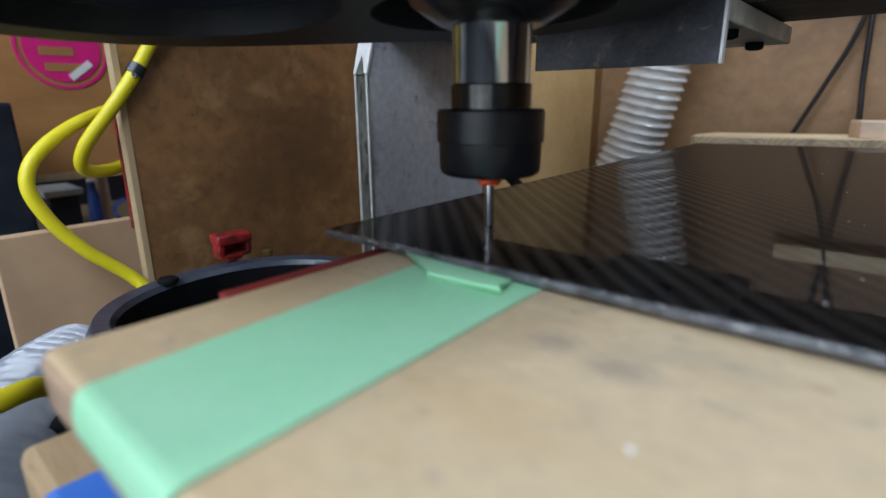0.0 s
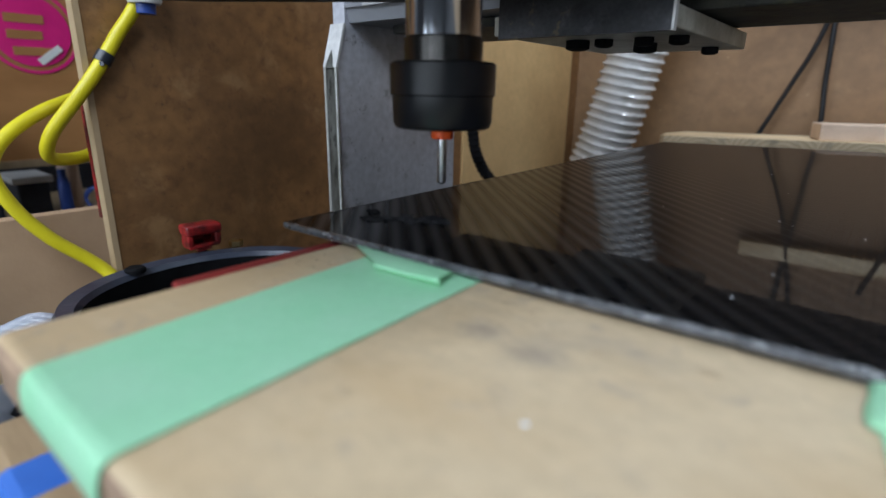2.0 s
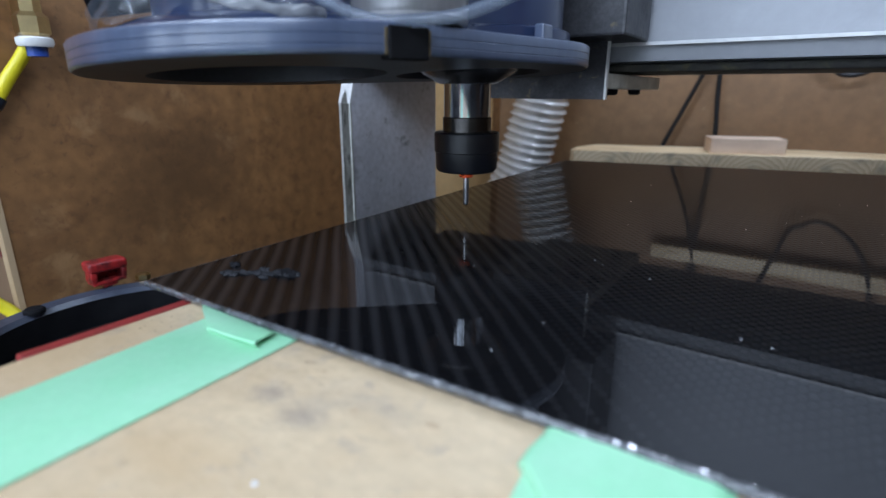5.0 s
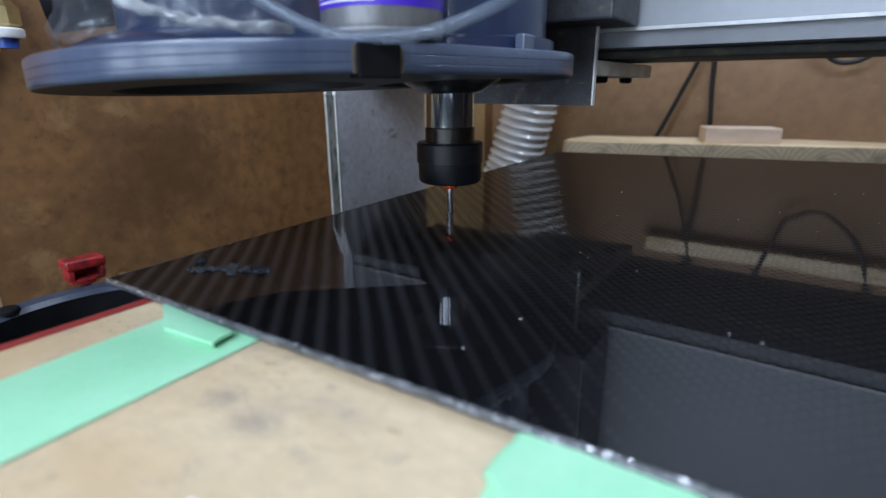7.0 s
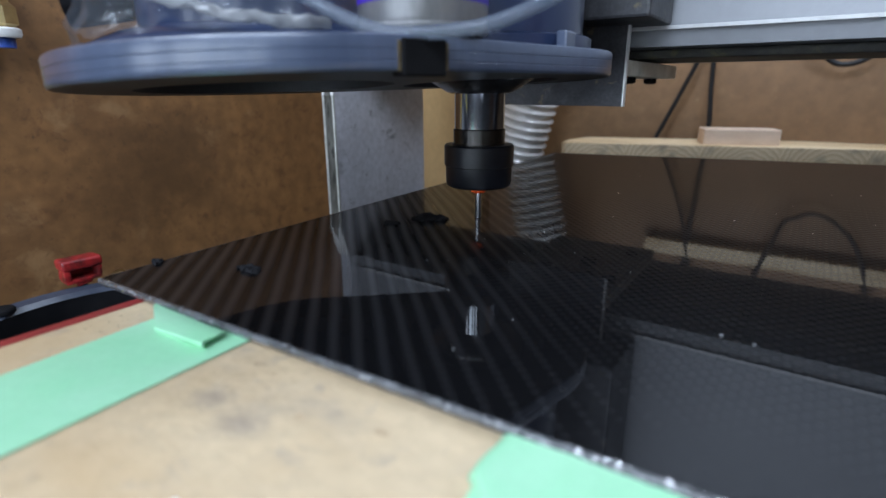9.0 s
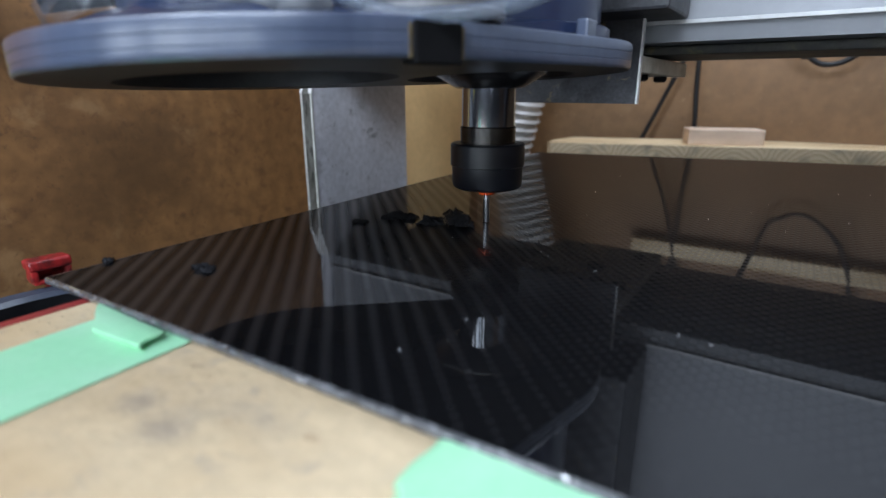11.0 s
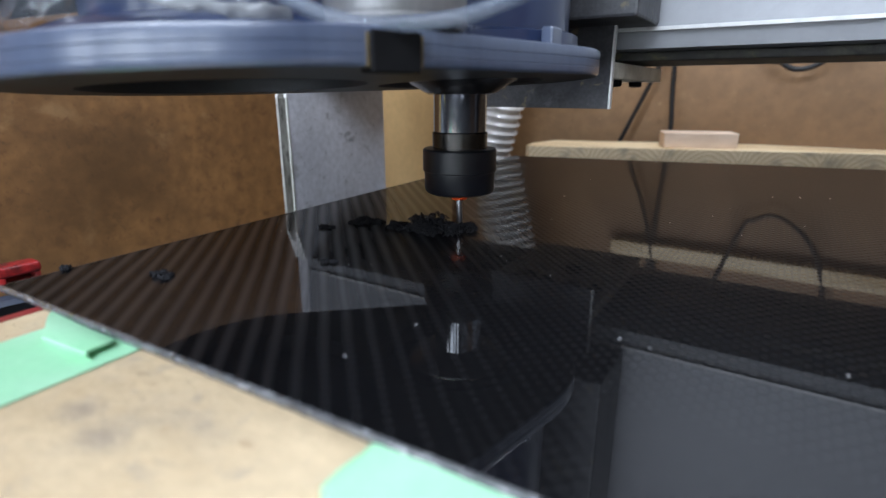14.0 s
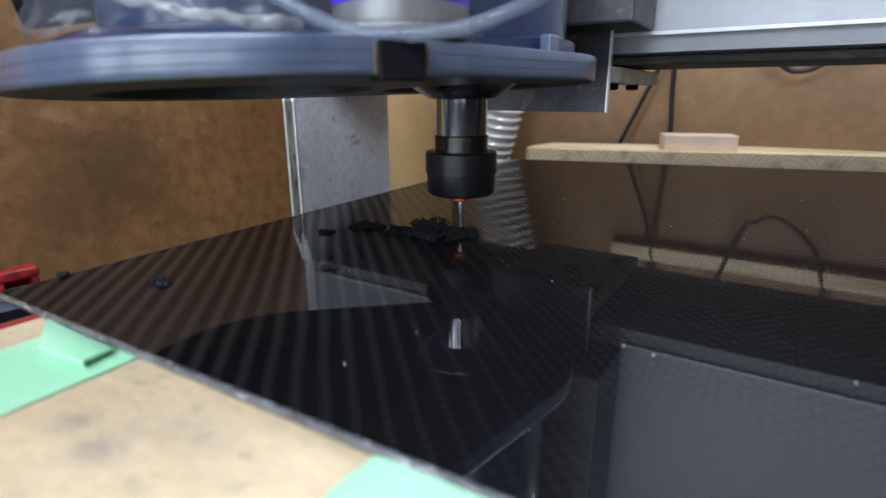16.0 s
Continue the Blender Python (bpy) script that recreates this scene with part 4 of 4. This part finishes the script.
# ------------------------------------------------------------------ left of the bed
def left_things():
    arm = thing("clamp_arm", "black curved plastic arm with a red knob", "clamp")
    cx, cy = -0.135, 0.042
    bm = bmesh.new()
    rings = []
    for i in range(41):
        a = radians(75 + 200 * i / 40)
        co, si = math.cos(a), math.sin(a)
        prof = [(0.0565, 0.0695, -0.070), (0.059, 0.0715, -0.067), (0.067, 0.079, -0.066), (0.071, 0.083, -0.073), (0.071, 0.083, -0.105), (0.0565, 0.0695, -0.105)]
        rings.append([bm.verts.new((cx + rx * co, cy + ry * si, z)) for rx, ry, z in prof])
    for p, q in zip(rings, rings[1:]):
        for k in range(6):
            bm.faces.new((p[k], p[(k + 1) % 6], q[(k + 1) % 6], q[k]))
    bm.faces.new(rings[0]), bm.faces.new(rings[-1][::-1])
    body = part("arm", bm, [ARM_PLASTIC, RUBBER_AND_SHADE], arm, smooth=True)
    # Black on the arm's sides and underside stands in for shade.
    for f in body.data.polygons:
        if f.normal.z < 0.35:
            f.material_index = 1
    part("foot", box(-0.21, 0.03, -0.16, -0.19, 0.10, -0.104, 0.002), BLACK_PLASTIC, arm)
    part("bolt", lathe([(0.006, 0.0), (0.006, 0.002), (0.005, 0.003)], 20, (-0.192, 0.0185, -0.0672)), RUBBER_AND_SHADE, arm, smooth=True)
    part("stem", lathe([(0.003, 0.0), (0.003, 0.006)], 12, (-0.202, 0.066, -0.069)), RUBBER_AND_SHADE, arm, smooth=True)
    knob = box(-0.2085, 0.0540, -0.0500, -0.1955, 0.0790, -0.0420, 0.0022, segments=3)
    box(-0.2075, 0.0548, -0.0570, -0.2040, 0.0782, -0.0490, 0.0012, bm=knob)
    for y0, y1 in ((0.0548, 0.0590), (0.0745, 0.0782)):
        box(-0.2050, y0, -0.0570, -0.1962, y1, -0.0490, 0.0012, bm=knob)
    box(-0.2075, 0.0556, -0.0585, -0.1962, 0.0774, -0.0560, 0.0008, bm=knob)
    box(-0.2060, 0.0615, -0.0610, -0.1975, 0.0715, -0.0575, 0.0012, bm=knob)
    for v in knob.verts:
        v.co += noise.noise_vector(v.co * 90) * 0.0009
    shift(knob, Matrix.Translation((0, 0, -0.0042)))
    kn = part("knob", knob, RED, arm, "red plastic knob with its shaded recesses as dark blotches", smooth=True)
    part("knob_screw", lathe([(0.0012, 0), (0.0012, 0.0012), (0.0006, 0.0016)], 10, (-0.2015, 0.0665, -0.0602)), STEEL, kn, "small steel screw")
    part("nut", lathe([(0.0045, 0), (0.005, 0.001), (0.005, 0.004), (0.003, 0.005)], 6, (-0.196, 0.088, -0.0662)), BRASS, arm)
    # Added black plate fills the arm's hollow, where only shade is.
    part("hollow_shade", prism([(cx + 0.056 * math.cos(radians(a)), cy + 0.069 * math.sin(radians(a))) for a in range(75, 276, 10)], -0.104, -0.088), RUBBER_AND_SHADE, arm, "black plate standing in for the shaded hollow")
    hose = thing("air_hose", "yellow rubber air hose looped beside the panel", "hose")
    part("tube", sweep([(-0.236, 0.064, 0.102), (-0.2405, 0.056, 0.087), (-0.2435, 0.0475, 0.0745), (-0.2437, 0.0378, 0.0598), (-0.2437, 0.0275, 0.0458), (-0.2455, 0.0185, 0.034), (-0.255, 0.0040, 0.012), (-0.268, 0.006, -0.003), (-0.275, 0.03, -0.003), (-0.285, 0.055, 0.012), (-0.285, 0.045, 0.035), (-0.275, 0.015, 0.0300), (-0.268, -0.014, 0.0135), (-0.264, -0.027, -0.006), (-0.262, -0.0215, -0.029), (-0.258, -0.006, -0.053), (-0.25, 0.022, -0.083), (-0.22, 0.035, -0.12), (-0.17, -0.01, -0.125), (-0.12, -0.055, -0.079), (-0.092, -0.078, -0.063), (-0.09, -0.115, -0.075), (-0.09, -0.16, -0.13)], 0.0042, 14), YELLOW, hose, smooth=True)
    part("clip", sweep([(-0.2436, 0.0396, 0.0625), (-0.2437, 0.0358, 0.0568)], 0.0054, 14), BLACK_PLASTIC, hose, "black hose clip", smooth=True)
    part("clip_screw", lathe([(0.0014, -0.001), (0.0014, 0.0012), (0.001, 0.0016)], 12, (-0.2395, 0.0345, 0.0560)), STEEL, hose, "small steel screw")
    board = tagged(finish(box(-0.302, -0.047, -0.16, -0.29, 0.09, -0.044, 0.0008), "leaning_board", [CARTON]), "plain raw board standing behind the enclosure", "board")
    ph = thing("clear_hose", "clear ribbed plastic hose under the work board", "hose")
    part("hose_body", sweep([(-0.205, -0.03, -0.108), (-0.17, -0.06, -0.104), (-0.125, -0.085, -0.108), (-0.085, -0.10, -0.122), (-0.035, -0.12, -0.138)], 0.0205, 24, rib=0.0055, pitch=0.0075, bite=0.8), HOSE_CLEAR, ph, smooth=True)
    plug = thing("cable_plug", "black sheathed cable end with a bright metal ring", "plug")
    part("sheath", sweep([(-0.125, -0.060, -0.100), (-0.108, -0.046, -0.082), (-0.096, -0.030, -0.072), (-0.090, -0.020, -0.070)], 0.0052, 16), RUBBER_AND_SHADE, plug, smooth=True)
    part("ring", sweep([(-0.0915, -0.0225, -0.0705), (-0.0885, -0.0175, -0.0695)], 0.0056, 18), NOSE_STEEL, plug, "bright metal ring", smooth=True)
    sign = thing("wall_cabinet", "orange plywood cabinet with a round pink emblem", "cabinet")
    part("panel", box(-0.79, -0.5, -0.058, -0.772, 0.5, 0.5), [ORANGE_PLY], sign)
    part("shelf_edge", box(-0.79, -0.5, -0.068, -0.768, 0.5, -0.058), PLY_EDGE, sign)
    part("back", box(-1.05, -0.5, -0.9, -1.03, 0.5, -0.068), DARK_CLOTH, sign)
    part("shelf", box(-1.05, -0.5, -0.16, -0.768, 0.5, -0.148), PLY_EDGE, sign)
    turn = Matrix.Translation((-0.772, 0.136, 0.113)) @ Matrix.Rotation(math.pi / 2, 4, "Y")
    disc = part("emblem", shift(lathe([(0.046, 0), (0.046, 0.0016)], 56), turn), PINK, sign, "round pink emblem")
    part("emblem_ring", shift(lathe([(0.0515, 0), (0.0515, 0.0016), (0.0555, 0.0016), (0.0555, 0)], 64, caps=False), turn), PINK, sign, "pink ring")
    for y0, y1, z in ((0.108, 0.152, 0.128), (0.108, 0.148, 0.1075), (0.112, 0.156, 0.0865)):
        part("emblem_bar", box(-0.7705, y0, z - 0.0055, -0.7695, y1, z + 0.0055), ORANGE_PLY, disc)
    part("sticker", shift(box(-0.0006, -0.017, -0.0045, 0.0006, 0.017, 0.0045), Matrix.Translation((-0.769, 0.153, 0.083)) @ Matrix.Rotation(radians(38), 4, "X")), WHITE, sign, "small white mark")
    tagged(finish(box(-0.70, -0.2, -0.9, -0.66, 0.046, 0.04, 0.003), "dark_post", BLACK_PLASTIC), "black upright post beside the cabinet", "post")
    # on the open shelf
    tagged(finish(box(-0.9, 0.094, -0.148, -0.82, 0.134, -0.098, 0.003), "shelf_box", DARK_CLOTH), "dark box on the open shelf", "box")
    tagged(finish(box(-0.9, 0.088, -0.0978, -0.815, 0.140, -0.088, 0.002), "notepad", WHITE), "white notepad lying on a dark box", "notepad")
    blue = thing("plastic_bottle", "dark blue plastic bottle on the open shelf", "bottle")
    part("body", lathe([(0.009, 0), (0.0095, 0.002), (0.0085, 0.045), (0.006, 0.055)], 24, (-0.815, 0.151, -0.148)), BOTTLE_BLUE, blue, smooth=True)
    part("cap", lathe([(0.0055, 0.055), (0.0055, 0.068)], 20, (-0.815, 0.151, -0.148)), BOTTLE_BLUE, blue, smooth=True)
    jar = thing("pale_jar", "pale beige jar on the open shelf", "jar")
    part("body", lathe([(0.014, 0), (0.015, 0.002), (0.015, 0.066), (0.013, 0.07)], 28, (-0.86, 0.172, -0.148)), PINE_PALE, jar, smooth=True)
    part("lid", lathe([(0.0155, 0.070), (0.0155, 0.078)], 28, (-0.86, 0.172, -0.148)), WHITE, jar, smooth=True)
    coil = [(-0.80 + 0.006 * math.sin(i * 1.7), 0.192 + 0.018 * math.cos(i * 0.9), -0.128 + 0.018 * math.sin(i * 0.9)) for i in range(30)]
    tagged(finish(sweep(coil, 0.0024, 8, steps=5), "cable_coil", BOTTLE_BLUE, smooth=True), "coil of dark blue cable on the open shelf", "cable")
    valve = thing("air_valve", "brass air valve with a white and blue collar", "valve")
    part("body", lathe([(0.007, 0), (0.010, 0.002), (0.010, 0.012), (0.007, 0.015), (0.007, 0.03)], 6, (-0.236, 0.064, 0.100)), BRASS, valve)
    part("collar", lathe([(0.0095, -0.006), (0.0105, -0.004), (0.0105, -0.001), (0.009, 0)], 24, (-0.236, 0.064, 0.100)), WHITE, valve, "white plastic collar", smooth=True)
    part("sleeve", lathe([(0.006, -0.012), (0.0065, -0.006)], 20, (-0.236, 0.064, 0.100)), BOTTLE_BLUE, valve, "blue release sleeve", smooth=True)
    part("stem", box(-0.249, 0.058, 0.112, -0.232, 0.070, 0.124, 0.002), BRASS, valve)


left_things()


# ------------------------------------------------------------------ chips and dust on the panel
def chip_pile(spots, seed, label, mat=DUST):
    """A heap of fluffy chips round (x, y, radius, height) spots, about its own origin."""
    rng = random.Random(seed)
    bm = bmesh.new()
    for x, y, r, h in spots:
        count = int(70 + 380 * (r / 0.006) ** 1.7)
        for _ in range(count):
            a = rng.uniform(0, 6.283)
            d = r * math.sqrt(rng.random()) * (1 + 0.28 * math.sin(2 * a + seed) + 0.2 * math.sin(5 * a + 2 * seed))
            top = h * max(0.0, 1 - (d / (r * 1.48)) ** 1.6)
            s = rng.uniform(0.00014, 0.00058)
            c = Vector((x + d * math.cos(a), y + d * math.sin(a) * 0.75, rng.uniform(0.03, 0.88) * top + s * 0.5))
            got = bmesh.ops.create_icosphere(bm, subdivisions=1, radius=s)["verts"]
            turn = Euler((rng.uniform(0, 3), rng.uniform(0, 3), rng.uniform(0, 3))).to_matrix()
            k = Vector((rng.uniform(0.5, 1.9), rng.uniform(0.5, 1.2), rng.uniform(0.4, 1.1)))
            for v in got:
                q = turn @ Vector((v.co.x * k.x, v.co.y * k.y, v.co.z * k.z))
                v.co = c + q * rng.uniform(0.75, 1.3)
    return tagged(finish(bm, "dust_heap", mat), label, "dust heap", "dust heaps")


LOW = "low smear of black carbon dust on the panel"
HEAP = "fluffy heap of black carbon chips beside the cutter"
SMEAR = chip_pile([(0, 0, 0.0030, 0.0003), (0.004, 0.0035, 0.0022, 0.0004), (0.0085, 0.0065, 0.0030, 0.0005), (0.0125, 0.0080, 0.0022, 0.0004), (0.016, 0.0105, 0.0030, 0.0006), (0.0205, 0.0135, 0.0026, 0.0005), (0.0145, 0.0045, 0.0016, 0.0003), (0.007, 0.0105, 0.0016, 0.0004)], 1, LOW, FINE_DUST)
CLUMP = chip_pile([(0, 0, 0.0045, 0.0016)], 2, LOW)
CORNER_DUST = chip_pile([(0, 0, 0.0026, 0.0010)], 3, LOW)
HEAPS = []
for k, (x, y, t, spots) in enumerate((
        (0.0348, 0.1150, 8.1, [(0, 0, 0.0030, 0.0016), (0.003, 0.002, 0.002, 0.001)]),
        (0.0455, 0.1320, 7.9, [(0, 0, 0.0052, 0.0042), (0.0055, 0.0035, 0.0038, 0.0028), (-0.0045, -0.003, 0.003, 0.0016)]),
        (0.0575, 0.1400, 9.4, [(0, 0, 0.0020, 0.0012), (0.004, 0.001, 0.0018, 0.001)]),
        (0.0640, 0.1300, 10.4, [(0, 0, 0.0036, 0.0026), (0.004, 0.003, 0.003, 0.002)]),
        (0.0745, 0.1390, 10.9, [(0, 0, 0.0072, 0.0085), (0.005, -0.003, 0.0058, 0.0060)]),
        (0.0835, 0.1385, 12.2, [(0, 0, 0.0086, 0.0110), (-0.0085, -0.005, 0.0055, 0.0040), (0.006, 0.001, 0.0065, 0.0060), (0.0, -0.007, 0.004, 0.003)]),
        (0.0945, 0.1490, 14.0, [(0, 0, 0.0055, 0.0040), (-0.006, -0.005, 0.005, 0.0045)]),
        (0.0735, 0.0768, 12.6, [(0, 0, 0.0020, 0.0010), (0.003, 0.002, 0.0016, 0.0008)]))):
    HEAPS.append((x, y, t, chip_pile(spots, 10 + k, HEAP)))


def specks():
    rng = random.Random(5)
    bm = bmesh.new()
    spots = [(0.0865, 0.1178), (0.0831, 0.0799), (0.0898, 0.0843), (0.1102, 0.108), (0.1266, 0.1197), (0.131, 0.1157), (0.1882, 0.2414), (0.2284, 0.241), (0.1201, 0.1896), (0.1041, 0.252), (0.1349, 0.0499), (0.1852, 0.0718), (0.1306, 0.0259), (0.2041, 0.2065), (0.0935, 0.254), (0.1035, 0.2537), (0.213, 0.3175)]
    spots += [(rng.uniform(0.02, 0.3), rng.uniform(0.03, 0.35)) for _ in range(14)]
    for x, y in spots:
        s = rng.uniform(0.00012, 0.00026)
        for v in bmesh.ops.create_icosphere(bm, subdivisions=1, radius=s)["verts"]:
            v.co = Vector((x + v.co.x * rng.uniform(0.8, 1.8), y + v.co.y, v.co.z * 0.6 + s * 0.5))
    for v in bmesh.ops.create_icosphere(bm, subdivisions=2, radius=0.0006)["verts"]:
        v.co = Vector((0.1178 + v.co.x * 1.2, -0.040 + v.co.y, BED_Z + 0.0002 + v.co.z * 0.4))
    tagged(finish(bm, "pale_specks", SPECK), "scattered pale dust specks on the panel and board", "dust", kind="stuff")
    bm = bmesh.new()
    for _ in range(14):
        x, y = 0.034 + rng.gauss(0, 0.004), -0.012 + rng.gauss(0, 0.006)
        s = rng.uniform(0.00006, 0.00022)
        for v in bmesh.ops.create_icosphere(bm, subdivisions=1, radius=s)["verts"]:
            v.co = Vector((x + v.co.x * 1.4, y + v.co.y, BED_Z + v.co.z * 0.5 + s * 0.3))
    tagged(finish(bm, "black_crumbs", DUST), "black carbon crumbs on the work board", "dust", kind="stuff")


specks()

# ------------------------------------------------------------------ what moves
HEAD = [
    (0, 0.0364, 0.0392, -0.0016), (0.5, 0.0396, 0.0403, -0.0018), (1, 0.0359, 0.0409, -0.0016), (1.5, 0.0366, 0.0388, 0.0042), (2, 0.0366, 0.0383, 0.0125),
    (2.2, 0.0366, 0.0455, 0.0125), (2.5, 0.0369, 0.0608, 0.0125), (3, 0.0393, 0.0880, 0.0112), (3.5, 0.0413, 0.1135, 0.0104), (4, 0.0433, 0.1394, 0.0100),
    (4.25, 0.0434, 0.1505, 0.0099), (4.6, 0.0434, 0.1508, 0.0100), (5.8, 0.0434, 0.1508, -0.0005), (6.5, 0.0432, 0.1508, -0.0022), (7, 0.0437, 0.1508, -0.0025),
    (7.5, 0.0476, 0.1509, -0.0025), (8, 0.0530, 0.1510, -0.0025), (8.5, 0.0581, 0.1510, -0.0024), (9.75, 0.0713, 0.1508, -0.0022), (11, 0.0845, 0.1506, -0.0019),
    (11.5, 0.0886, 0.1520, -0.0018), (12, 0.0915, 0.1556, -0.0016), (12.5, 0.0935, 0.1593, -0.0016), (13, 0.0929, 0.1606, -0.0017), (13.5, 0.0911, 0.1555, -0.0016),
    (14, 0.0884, 0.1513, -0.0016), (14.5, 0.0844, 0.1516, -0.0018), (15, 0.0813, 0.1556, -0.0018), (15.5, 0.0831, 0.1589, -0.0019), (16, 0.0840, 0.1597, -0.0020),
]


def motions():
    walk(H, [(t, pose(x, y, z)) for t, x, y, z in HEAD])
    walk(C, [(t, pose(x, y, 0)) for t, x, y, z in HEAD])
    walk(G, [(t, pose(0, y, 0)) for t, x, y, z in HEAD])
    # the first dust is blown off the panel's corner; later heaps well up out of the cut
    walk(SMEAR, [(0, pose(0.0185, 0.0225, -0.003)), (0.4, pose(0.0185, 0.0225, -0.0006)), (1.2, pose(0.0185, 0.0225, 0)), (8.0, pose(0.0185, 0.0225, 0)), (8.05, pose(0.0175, 0.0222, 0)), (8.2, pose(-0.014, 0.008, 0.0002)), (8.3, pose(-0.035, 0.003, -0.06)), (8.42, pose(-0.050, 0.0, -0.157)), (16, pose(-0.050, 0.0, -0.157))])
    walk(CLUMP, [(0, pose(0.0365, 0.0350, -0.006)), (0.6, pose(0.0365, 0.0350, -0.001)), (1.2, pose(0.0365, 0.0350, 0)), (16, pose(0.0362, 0.0350, 0))])
    walk(CORNER_DUST, [(0, pose(0.012, 0.030, -0.005)), (1.2, pose(0.012, 0.030, 0)), (7.6, pose(0.010, 0.029, 0)), (8.4, pose(0.0, 0.021, 0)), (16, pose(-0.001, 0.020, 0))])
    for x, y, t, ob in HEAPS:
        walk(ob, [(0, pose(x, y, -0.012)), (t - 0.8, pose(x, y, -0.012)), (t, pose(x, y, 0)), (16.0, pose(x + 0.0006, y, 0))])


motions()
